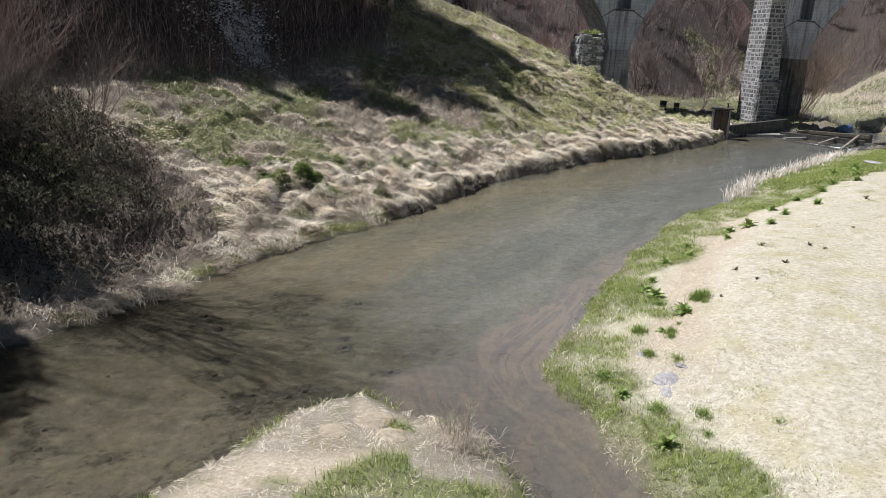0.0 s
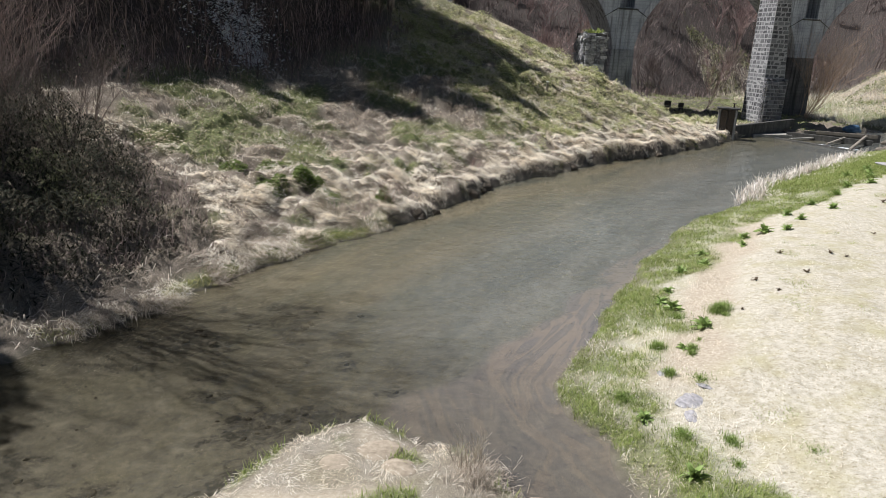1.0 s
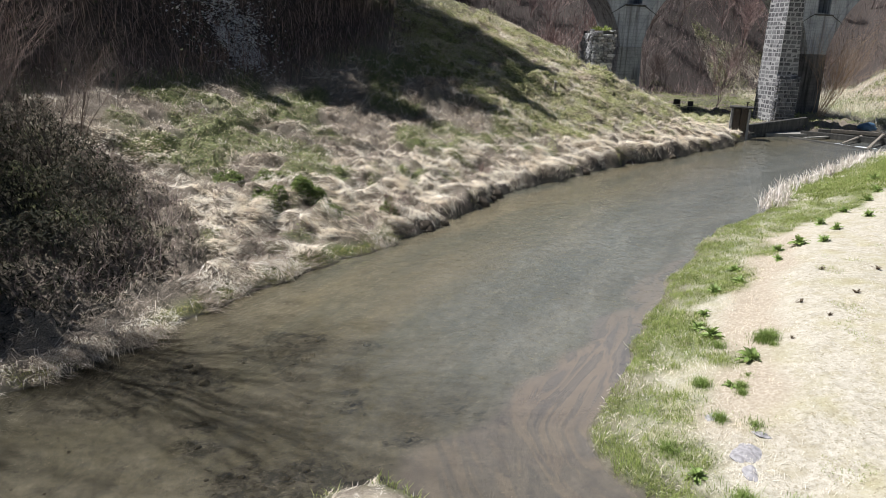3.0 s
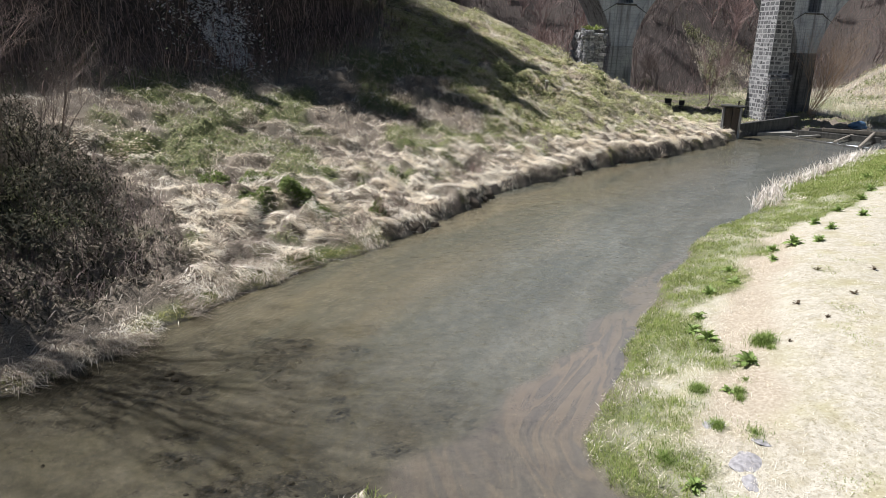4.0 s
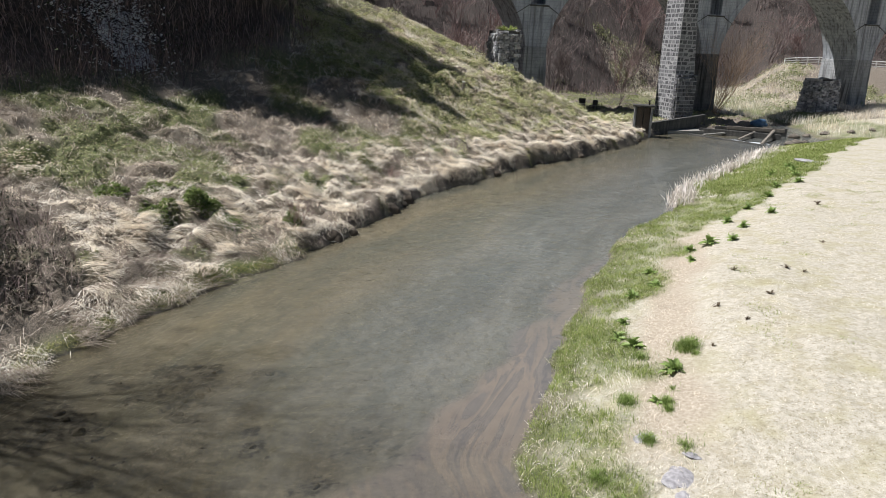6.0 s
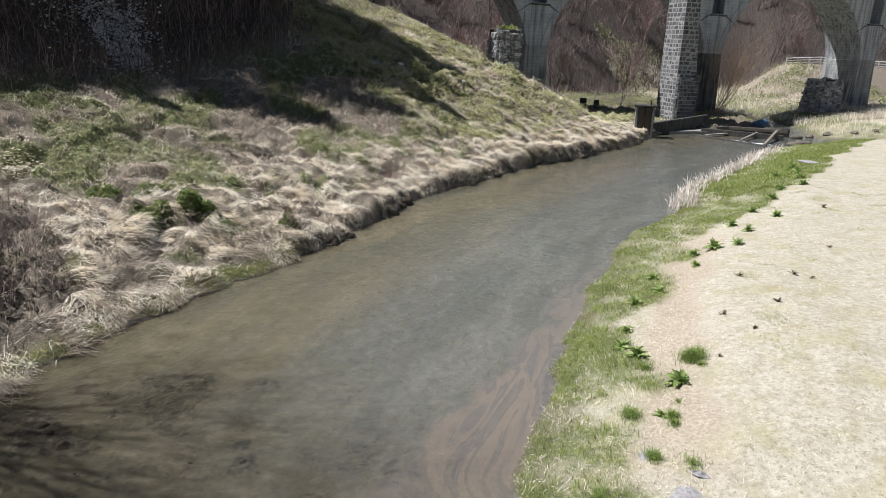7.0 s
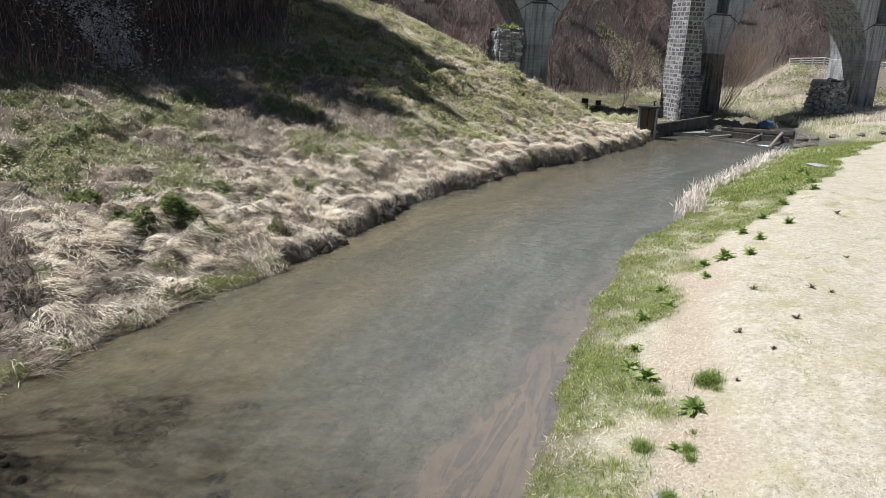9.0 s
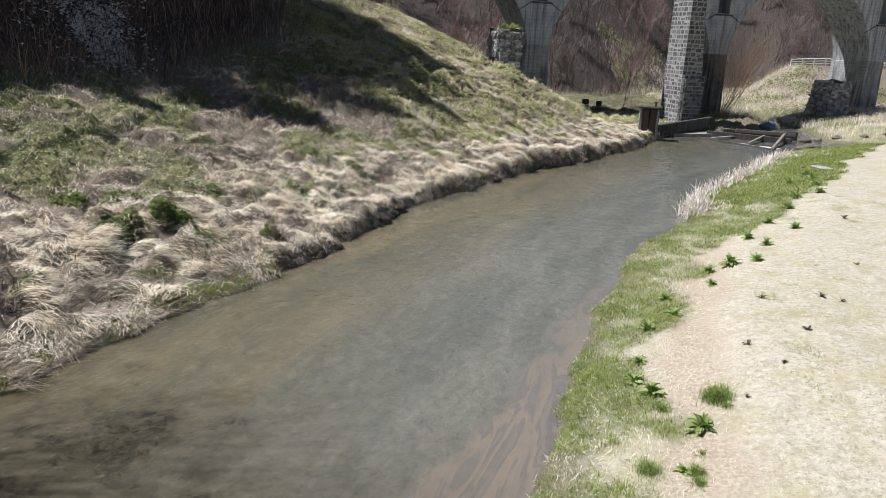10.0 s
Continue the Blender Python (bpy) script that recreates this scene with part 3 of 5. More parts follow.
BED_SPOTS = [(-4.43, 15.82, .09), (-1.73, 13.75, .14), (-2.87, 16.41, .13), (-2.94, 15.52, .22), (-1.77, 16.38, .2), (-4.58, 14.19, .25), (-3.14, 14.91, .15), (-5.06, 14.67, .2),
         (-1.78, 14.19, .07), (-4.78, 15.87, .06), (-3.85, 16.44, .15), (-2.55, 13.81, .08), (-5.87, 9.47, .16), (-4.65, 9.17, .17), (-6.03, 9.97, .12), (-3.99, 12.16, .13),
         (-2.84, 15.72, .2), (-3.63, 17.53, .1), (-4.09, 15.06, .1), (-4.89, 14.49, .16), (-5.14, 14.17, .18), (-3.05, 11.35, .13), (-2.63, 11.02, .12), (-2.35, 11.23, .14),
         (-2.1, 11.44, .13), (-1.96, 11.18, .1), (-2.94, 10.65, .14), (-1.95, 11.65, .1), (-2.76, 10.83, .1), (-3.56, 10.59, .08), (-1.13, 10.95, .1), (-0.63, 12.41, .16), (-4.11, 12.83, .1), (-3.15, 15.34, .12), (6.9, 22.6, .16)]
ragged = 0.35 * (value_noise(X, Y, 0.33, 25) - 0.5)
growth = np.zeros(len(X))
for sx, sy, size in BED_SPOTS:
    growth = np.maximum(growth, ease(2.6 * size + 0.1, size * 0.5, np.hypot(X - sx, (Y - sy) * 1.3) + ragged))
# The broad lower-left term darkens the bed for algae and for painted tree shade.
algae = np.where(wet, 1.0 * growth + 0.75 * ease(17, 12.5, Y + 0.4 * X) * (0.4 + 0.6 * ease(0.35, 0.65, value_noise(X, Y, 2.4, 22))) + 0.5 * ease(1.6, 0.5, np.hypot(X + 3.0, Y - 16.0)) + 0.5 * ease(2.0, 0.4, np.hypot(X + 2.2, (Y - 11.0) * 1.3)) + 0.45 * ease(1.2, 0.2, ds) * ease(9.8, 8.5, Y + 0.3 * X), 0)
me.attributes.new("algae", "FLOAT", "POINT").data.foreach_set("value", np.clip(algae, 0, 1).astype(np.float32))
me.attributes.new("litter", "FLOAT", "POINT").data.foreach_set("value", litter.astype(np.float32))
me.attributes.new("cover", "FLOAT_COLOR", "POINT").data.foreach_set("color", cover.ravel())
tagged(new("ground", me), "earth banks under dry grass, turf and a silty stream bed", "ground", kind="structure")

# the stream's surface
wx, wy = steps([(-45, -14, 2), (-14, 16, .2), (16, 40, .5), (40, 72, 2)]), steps([(-45, 4, 2), (4, 32, .2), (32, 62, .5), (62, 124, 3)])
WX, WY = np.meshgrid(wx, wy)
wshape = WX.shape
WX, WY = WX.ravel(), WY.ravel()
wl, wr, ws, inside = shores(WX, WY)
WZ = np.zeros(len(WX))
silt = np.zeros((len(WX), 4), np.float32)
PLUME = [(-1.0, 10.6), (-0.7, 11.6), (0.1, 12.4), (0.9, 13.5), (1.9, 15.0), (2.9, 16.6), (4.6, 19.3), (6.2, 22.0), (9, 24.5)]
wobble = 0.5 * (value_noise(WX, WY, 1.1, 15) - 0.5)
sandy_side = within(WX + wobble, WY - wobble, PLUME + [(9, 20), (6, 8), (6, -40), (-1, -40), (0.6, 9)])
silt[:, 0] = np.where(sandy_side, ease(0.0, 0.4, away(WX + wobble, WY - wobble, PLUME)), 0) * (0.55 + 0.45 * ease(21, 14, WY))
silt[:, 1] = np.clip(0.10 + 0.40 * ease(10, 17, WY + 0.45 * WX) + 0.2 * ease(13, 27, WY + 0.35 * WX) + 0.28 * silt[:, 0], 0, 0.85)
patchy = np.zeros(len(WX))
for sx, sy, size in BED_SPOTS[:-1]:
    patchy = np.maximum(patchy, ease(3.2 * size + 0.2, size, np.hypot(WX - sx, (WY - sy) * 1.3)))
silt[:, 1] *= 1 - 0.75 * patchy * (1 - silt[:, 0])
# Third channel: where the painted bluish sheen lies on the water.
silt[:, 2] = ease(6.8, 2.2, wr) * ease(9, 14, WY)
silt[:, 3] = 1
flow = np.stack([away(WX, WY, BANK_RIGHT), 0.35 * WX + WY, np.zeros(len(WX))], 1).astype(np.float32)
r, c = wshape
i = (np.arange(r - 1)[:, None] * c + np.arange(c - 1)[None]).ravel()
faces = np.stack([i, i + 1, i + c + 1, i + c], 1)
wetter = inside | (np.minimum(np.minimum(wl, wr), ws) < 1.0)
faces = faces[wetter[faces].any(1)]
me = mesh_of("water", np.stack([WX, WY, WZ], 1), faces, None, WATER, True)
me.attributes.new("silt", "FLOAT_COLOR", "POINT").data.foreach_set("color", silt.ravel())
me.attributes.new("flow", "FLOAT_VECTOR", "POINT").data.foreach_set("vector", flow.ravel())
stream = tagged(new("water", me), "shallow murky green-brown stream with fine ripples", "water", kind="structure")
stream.visible_shadow = False

# ---------------------------------------------------------------- the viaduct
BRIDGE = pose(32.05, 67.25, 0, 0, 0, 10.3)
PIERS = (-34.8, -17.5, 0.0, 18.15, 35.6, 53.0)
HALF, SPRING, HUB, DEPTH = 0.95, 6.0, 4.85, 4.3
viaduct = thing("railway_viaduct", "grey weathered concrete railway viaduct on tall round arches", "bridge", BRIDGE)


def pier_mesh():
    """The upper pier: a shaft with a niche sunk into its front."""
    bm = bmesh.new()
    w, n, z0, z1, z2, top = HALF, 0.62, SPRING, 9.45, 11.6, 15.2
    prism(bm, [(-w, z0), (w, z0), (w, z1), (-w, z1)], 0, DEPTH)
    for s in (-1, 1):
        prism(bm, [(s * n, z1), (s * w, z1), (s * w, top), (s * n, top)], 0, DEPTH)
    arc = [(n * math.cos(a), z2 + n * math.sin(a)) for a in np.linspace(0, math.pi, 11)]
    prism(bm, [(-n, top), (n, top)] + arc, 0, DEPTH)
    prism(bm, [(-n, z1), (n, z1), (n, z2 + n), (-n, z2 + n)], 1.5, DEPTH - 0.2)
    return bm


def foot_mesh():
    """The lower pier, spreading a little towards the ground."""
    bm = bmesh.new()
    prism(bm, [(-1.3, -0.5), (1.3, -0.5), (1.02, SPRING - 0.003), (-1.02, SPRING - 0.003)], -0.05, DEPTH + 0.05)
    bmesh.ops.bevel(bm, geom=bm.edges[:], offset=0.05, segments=1, affect="EDGES")
    return bm


def arc_points(span, more, steps=41):
    """The curve of an arch, from springing to springing, its centre below them."""
    r = span / 2 - HALF + 0.08 + more
    low = math.asin((SPRING - HUB) / r)
    return [(span / 2 - r * math.cos(t), HUB + r * math.sin(t)) for t in np.linspace(low, math.pi - low, steps)]


def arch_mesh(span):
    """One arch between two piers, with the wall over it."""
    bm = bmesh.new()
    return prism(bm, arc_points(span, 0) + [(span - HALF, 15.2), (HALF, 15.2)], 0.004, DEPTH - 0.004)


def ring_mesh(span):
    """The raised band round the arch's edge."""
    bm = bmesh.new()
    return prism(bm, arc_points(span, 0.004) + arc_points(span, 0.5)[::-1], -0.05, 0.3)


for k, x in enumerate(PIERS):
    for name, made, material in (("pier", pier_mesh(), CONCRETE), ("pier_foot", foot_mesh(), CONCRETE_BLACKENED if k == 2 else CONCRETE_STAINED)):
        part(name, made, material, viaduct).location.x = x
    bm = bmesh.new()
    box(bm, (-0.78, -0.08, 9.25), (1.0, 0.1, 9.38), 0.02)
    part("niche_sill", bm, CONCRETE_DARK, viaduct).location.x = x
    for s in (-1, 1):
        bm = bmesh.new()
        prism(bm, [(s * 0.78, 9.40), (s * 0.78, 9.34), (s * 2.0, 8.59), (s * 2.0, 8.65)], -0.07, 0.05)
        part("drip_ledge", bm, CONCRETE_DARK, viaduct).location.x = x
    if k < len(PIERS) - 1:
        span = PIERS[k + 1] - x
        part("arch", arch_mesh(span), CONCRETE, viaduct).location.x = x
        part("arch_ring", ring_mesh(span), CONCRETE, viaduct).location.x = x
bm = bmesh.new()
box(bm, (PIERS[0] - 3, -0.45, 15.2), (PIERS[-1] + 3, DEPTH + 0.45, 15.75), 0.05)
part("deck", bm, CONCRETE, viaduct)
for y in (-0.4, DEPTH + 0.2):
    bm = bmesh.new()
    box(bm, (PIERS[0] - 3, y, 15.75), (PIERS[-1] + 3, y + 0.2, 16.5), 0.04)
    part("parapet", bm, CONCRETE, viaduct)

# ---------------------------------------------------------------- old stone piers
ASHLARS = [block_mesh("ashlar", s, 0.025, ASHLAR) for s in range(4)]
RUBBLES = [block_mesh("rubble", 20 + s, 0.13, RUBBLE) for s in range(6)]


def masonry(owner, meshes, lo, hi, course, length, joint, seed, batter=0.0, proud=0.05, uneven=0.03, lean=None, broken=0.0):
    """Courses of single stones on the four faces of a pier, each stone a part."""
    rnd = random.Random(seed)
    z = lo[2]
    while z < hi[2] - 0.05:
        h = min(course * rnd.uniform(0.85, 1.15), hi[2] - z)
        inset = batter * (z - lo[2])
        x0, y0, x1, y1 = lo[0] + inset, lo[1], hi[0] - (inset if lean is None else lean * (z - lo[2])), hi[1]
        for face in ("front", "side", "far_side"):
            a, b = (x0, x1) if face == "front" else (y0, y1)
            at = a
            while at < b - 0.02:
                want = min(length * rnd.uniform(0.6, 1.35), b - at)
                if b - at - want < length * 0.35:
                    want = b - at
                out, deep = proud + rnd.uniform(0, uneven), 0.3
                if face == "front":
                    centre, size = (at + want / 2, y0 - out + deep / 2, z + h / 2), (want - joint, deep, h - joint)
                elif face == "side":
                    centre, size = (x0 - out + deep / 2, at + want / 2, z + h / 2), (deep, want - joint, h - joint)
                else:
                    centre, size = (x1 + out - deep / 2, at + want / 2, z + h / 2), (deep, want - joint, h - joint)
                if hi[2] - z < broken * rnd.random():
                    at += want
                    continue
                ob = new("stone", rnd.choice(meshes))
                ob.parent, ob.location, ob.scale = owner, centre, size
                at += want
        z += h


def core(owner, lo, hi, batter=0.0, material=None, lean=None):
    rise = hi[2] - lo[2]
    bm, b = bmesh.new(), batter * rise
    prism(bm, [(lo[0], lo[2]), (hi[0], lo[2]), (hi[0] - (b if lean is None else lean * rise), hi[2]), (lo[0] + b, hi[2])], lo[1], hi[1])
    part("core", bm, material or MORTAR, owner)


old_pier = thing("old_stone_pier", "tall old pier of dark squared stone with pale mortar", "pier", pose(25.5, 59.6, 0.7, 0, 0, 10.3))
core(old_pier, (0.022, 0.022, -0.6), (2.218, 2.4, 12.6), 0.0, MORTAR, 0.095)
masonry(old_pier, ASHLARS, (0.02, 0.02, -0.5), (2.22, 2.4, 12.6), 0.335, 0.46, 0.045, 5, 0.0, 0.0, 0.012, 0.095)
buttress = thing("stone_buttress", "low rough stone buttress against the old pier", "buttress", pose(25.5, 59.6, 0.7, 0, 0, 10.3))
core(buttress, (0.0, -0.5, -0.6), (1.75, -0.06, 3.3))
masonry(buttress, ASHLARS, (0.0, -0.5, -0.5), (1.75, -0.06, 3.6), 0.3, 0.42, 0.06, 6, 0, 0.04, 0.08, None, 0.4)
ruin = thing("ruined_pier", "broken stump of an old rubble stone pier", "pier", pose(43.4, 67.2, 0.5, 0, 0, 12))
core(ruin, (0.03, 0.03, -1), (2.7, 2.3, 3.6), 0.09, CONCRETE_DARK)
masonry(ruin, RUBBLES, (0.03, 0.03, -0.4), (2.7, 2.3, 3.75), 0.2, 0.42, 0.015, 8, 0.09, 0.04, 0.3, None, 0.7)
stump = thing("ruined_pier", "weathered rubble stone pier stump topped with grass", "pier", pose(10.6, 58.9, 2.5, 0, 0, 10.3))
core(stump, (0.03, 0.03, -1), (1.75, 2.2, 4.6), 0.0, CONCRETE_DARK)
masonry(stump, RUBBLES, (0.03, 0.03, -0.2), (1.75, 2.2, 4.7), 0.2, 0.36, 0.02, 9, 0.0, 0.04, 0.2, None, 0.6)

# ---------------------------------------------------------------- sluice and weir
gate = thing("sluice_gate", "dark concrete sluice box with a steel gate and flat lid", "sluice gate", pose(19.65, 52.7, 0.42, 0, 0, -20))
bm = bmesh.new()
box(bm, (0, 0.12, -0.6), (0.16, 1.2, 1.75), 0.02)
box(bm, (1.14, 0.12, -0.6), (1.3, 1.2, 1.75), 0.02)
box(bm, (0.16, 0.9, -0.6), (1.14, 1.18, 1.75), 0.02)
part("housing", bm, CONCRETE_STAINED, gate)
STEEL = plain_material("rusty_dark_steel", (0.04, 0.035, 0.03), (0.10, 0.08, 0.065), 0.6, 0.4)
for x in (0.18, 0.67):
    bm = bmesh.new()
    box(bm, (x, 0.2, -0.5), (x + 0.45, 0.27, 1.7), 0.015)
    part("gate_leaf", bm, STEEL, gate)
bm = bmesh.new()
box(bm, (-0.14, -0.05, 1.75), (1.44, 1.32, 1.86), 0.02)
part("lid", bm, CONCRETE_DARK, gate)
bm = bmesh.new()
box(bm, (0.95, 0.5, 1.86), (1.05, 0.6, 2.15), 0.02)
box(bm, (0.85, 0.4, 2.15), (1.15, 0.7, 2.2), 0.02)
part("screw_gear", bm, STEEL, gate)


def wall_between(owner_name, label, category, a, b, z0a, z1a, z0b, z1b, thick, material, bevel=0.03):
    """A straight low wall or beam between two places in plan."""
    far = math.hypot(b[0] - a[0], b[1] - a[1])
    bm = bmesh.new()
    prism(bm, [(0, z0a), (far, z0b), (far, z1b), (0, z1a)], -thick / 2, thick / 2)
    bmesh.ops.bevel(bm, geom=bm.edges[:], offset=bevel, segments=2, affect="EDGES")
    me = bpy.data.meshes.new(owner_name)
    bm.to_mesh(me)
    bm.free()
    me.materials.append(material)
    ob = new(owner_name, me)
    ob.matrix_world = pose(a[0], a[1], 0, 0, 0, math.degrees(math.atan2(b[1] - a[1], b[0] - a[0])))
    return tagged(ob, label, category)


wall_between("wing_wall", "low concrete wall beside the sluice, darkened as if in shade", "wall", (21.0, 53.9), (27.9, 58.5), -0.3, 0.85, 0.0, 1.25, 0.35, CONCRETE_DARK)
wall_between("weir_slab", "pale flat concrete apron of the weir", "slab", (23.4, 56.0), (29.6, 57.0), -0.5, 0.2, -0.5, 0.24, 1.5, CONCRETE_PALE)
wall_between("weir_sill", "wet dark concrete sill across the stream", "weir", (25.1, 54.9), (28.0, 49.4), -0.6, 0.1, -0.6, 0.08, 0.35, CONCRETE_DARK)
wall_between("weir_sill", "wet dark concrete sill across the stream", "weir", (26.5, 56.2), (31.4, 53.0), -0.6, 0.42, -0.6, 0.38, 0.35, CONCRETE_DARK)
wall_between("weir_sill", "dark concrete side wall of the weir's chute", "weir", (28.2, 57.0), (33.2, 55.2), -0.6, 0.5, -0.6, 0.62, 0.3, CONCRETE_DARK)
TIMBER = plain_material("grey_weathered_timber", (0.14, 0.12, 0.10), (0.30, 0.27, 0.23), 0.85, 0, 9)
wall_between("weir_plank", "pale weathered plank lying across the weir", "plank", (25.7, 53.8), (28.4, 55.3), 0.12, 0.2, 0.12, 0.22, 0.28, CONCRETE_PALE)
wall_between("weir_plank", "pale stop plank at the weir", "plank", (27.3, 51.6), (30.2, 54.6), 0.1, 0.2, 0.3, 0.42, 0.2, TIMBER)
wall_between("timber_beam", "weathered timber beam lying along the weir", "beam", (28.6, 55.9), (32.4, 54.2), 0.4, 0.66, 0.4, 0.66, 0.2, TIMBER)
wall_between("timber_beam", "slanting weathered timber beam on the weir's edge", "beam", (27.9, 49.6), (31.4, 54.0), 0.0, 0.16, 0.5, 0.66, 0.2, TIMBER)
FOAM = plain_material("white_water", (0.55, 0.60, 0.66), (0.85, 0.88, 0.92), 0.4, 0, 5)
for x, y, turn, long in ((27.2, 51.9, -60, 0.9), (28.3, 50.6, -40, 0.7), (26.3, 53.3, -60, 0.5)):
    rnd, bm = random.Random(int(x * 10)), bmesh.new()
    bmesh.ops.create_icosphere(bm, subdivisions=3, radius=1)
    for v in bm.verts:
        v.co *= 1 + 0.35 * noise.noise(v.co * 2.3 + Vector((x, y, 0)))
    me = bpy.data.meshes.new("white_water")
    bm.to_mesh(me)
    bm.free()
    me.materials.append(FOAM)
    ob = new("white_water", me)
    ob.matrix_world = pose(x, y, 0.01, 0, 0, turn) @ Matrix.Diagonal((long, 0.2, 0.05, 1))
    tagged(ob, "white broken water spilling over the weir", "water", kind="stuff")
TARP = plain_material("blue_tarpaulin", (0.05, 0.10, 0.17), (0.10, 0.18, 0.28), 0.5, 0, 4)
bm = bmesh.new()
bmesh.ops.create_icosphere(bm, subdivisions=4, radius=1)
for v in bm.verts:
    v.co *= 1 + 0.22 * noise.noise(v.co * 1.6) + 0.07 * noise.noise(v.co * 5)
    v.co.z = max(v.co.z, -0.25)
me = bpy.data.meshes.new("tarpaulin_bundle")
bm.to_mesh(me)
bm.free()
me.materials.append(TARP)
ob = new("tarpaulin_bundle", me)
ob.matrix_world = pose(33.6, 59.9, 0.42, 0, 0, 15) @ Matrix.Diagonal((0.85, 0.5, 0.48, 1))
tagged(ob, "crumpled blue tarpaulin bundle beside the weir", "tarpaulin")

# road on the levee with a white guard rail
RAILWHITE = plain_material("white_paint", (0.7, 0.7, 0.68), (0.85, 0.85, 0.83), 0.5)
rail = thing("guard_rail", "white metal guard rail along the levee road", "guard rail", pose(0, 0, 0))
ra, rb = Vector((66, 110)), Vector((84, 103))
for k in range(13):
    p = ra + (rb - ra) * k / 12
    z = float(ground(np.array([p.x]), np.array([p.y]))[0])
    bm = bmesh.new()
    box(bm, (-0.07, -0.07, -0.3), (0.07, 0.07, 1.15), 0.01)
    post = part("post", bm, RAILWHITE, rail)
    post.location = (p.x, p.y, z)
    if k < 12:
        q = ra + (rb - ra) * (k + 1) / 12
        zq = float(ground(np.array([q.x]), np.array([q.y]))[0])
        for h in (0.35, 0.7, 1.05):
            v, f = sticks([(p.x, p.y, z + h, q.x, q.y, zq + h, 0.08, 0.08)], 6)
            part("bar", mesh_of("bar", v, f), RAILWHITE, rail)

# ---------------------------------------------------------------- a raster of the land, for quick look-up
RX0, RY0, RSTEP = -26.0, 2.0, 0.16
rx, ry = np.arange(RX0, 66, RSTEP), np.arange(RY0, 124, RSTEP)
fx, fy = [a.ravel() for a in np.meshgrid(rx, ry)]
rknown = shores(fx, fy)
FIELDS = [f.reshape(len(ry), len(rx)) for f in (*[k.astype(float) for k in rknown], ground(fx, fy, rknown), lush(fx, fy, *rknown))]
SLOPE_Y, SLOPE_X = np.gradient(FIELDS[0], RSTEP)


def sample(field, x, y):
    u, v = np.clip((x - RX0) / RSTEP, 0, len(rx) - 2), np.clip((y - RY0) / RSTEP, 0, len(ry) - 2)
    i, j = u.astype(int), v.astype(int)
    u, v = u - i, v - j
    return (field[j, i] * (1 - u) + field[j, i + 1] * u) * (1 - v) + (field[j + 1, i] * (1 - u) + field[j + 1, i + 1] * u) * v


class Spots:
    """Scattered places with the land's values at each."""

    def __init__(self, lo, hi, per, chance):
        n = int((hi[0] - lo[0]) * (hi[1] - lo[1]) * per)
        self.x, self.y = rng.uniform(lo[0], hi[0], n), rng.uniform(lo[1], hi[1], n)
        self.read()
        keep = rng.random(n) < np.clip(chance(self), 0, 1)
        self.x, self.y = self.x[keep], self.y[keep]
        self.read()

    def read(self):
        x, y = self.x, self.y
        self.dl, self.dr, self.ds, self.wet, self.z, self.lush = [sample(f, x, y) for f in FIELDS]
        self.land = self.wet < 0.3
        self.left = self.land & (self.dl < self.dr) & (self.dl < self.ds)
        self.right = self.land & (self.dr < self.dl) & (self.dr < self.ds)
        self.spit = self.land & (self.ds < self.dl) & (self.ds < self.dr)
        self.along = 0.7 * (x + y)

    def n(self):
        return len(self.x)

    def down(self):
        """The way to the water from the left bank."""
        return np.arctan2(-sample(SLOPE_Y, self.x, self.y), -sample(SLOPE_X, self.x, self.y))


def uni(a, b, n):
    return rng.uniform(a, b, n)


def combed(s, size, seed, loose=0.5, turns=1.5):
    """Headings that swirl slowly over the ground, so that the blades lie in tufts."""
    return 6.283 * turns * value_noise(s.x, s.y, size, seed) + rng.normal(0, loose, s.n())


def cover_of(name, label, category, s, material, length, width, lift, droop, turn=None, sink=0.02):
    n = s.n()
    turn = uni(0, 6.283, n) if turn is None else turn
    me = blade_mesh(name, s.x, s.y, s.z - sink, uni(*length, n), uni(*width, n), turn, np.radians(uni(*lift, n)), np.radians(uni(*droop, n)), material)
    return tagged(new(name, me), label, category, kind="stuff")


SASA_EDGE = [(-8.7, 11.4), (-7.2, 13.4), (-6.2, 16), (-6.0, 18.3), (-7.2, 20.2), (-8.9, 22.4), (-11.3, 24), (-16, 26), (-22, 24), (-22, 3), (-13, 3)]


def thicket(s):
    return within(s.x + 2.2 * (value_noise(s.x, s.y, 1.1, 44) - 0.5), s.y + 2.2 * (value_noise(s.x, s.y, 1.1, 45) - 0.5), SASA_EDGE)


# ---- left bank
clump = lambda s, size, seed: value_noise(s.x, s.y, size, seed)
gaps = lambda s, seed: 0.12 + 0.88 * ease(0.36, 0.56, 0.6 * clump(s, 0.42, seed) + 0.4 * clump(s, 0.17, seed + 1))
s = Spots((-13, 6), (26, 60), 900, lambda s: s.left * ease(0.85, 0.3, s.dl) * (0.03 + 0.75 * ease(0.45, 0.64, clump(s, 0.55, 31))) * ease(60, 30, s.y) ** 0.5)
cover_of("bank_grass", "dry pale grass hanging over the water's edge", "dry grass", s, STRAW, (.15, .42), (.007, .016), (-15, 60), (-75, 0), s.down() + rng.normal(0, 1.0, s.n()))
s = Spots((-8, 20), (24, 58), 520, lambda s: s.left * ease(0.75, 0.45, s.dl) * ease(0.08, 0.2, s.dl) * ease(0.44, 0.62, clump(s, 0.7, 47)) * gaps(s, 48) * ease(21, 23, s.y) * np.clip(1.3 - s.y / 75, .35, 1))
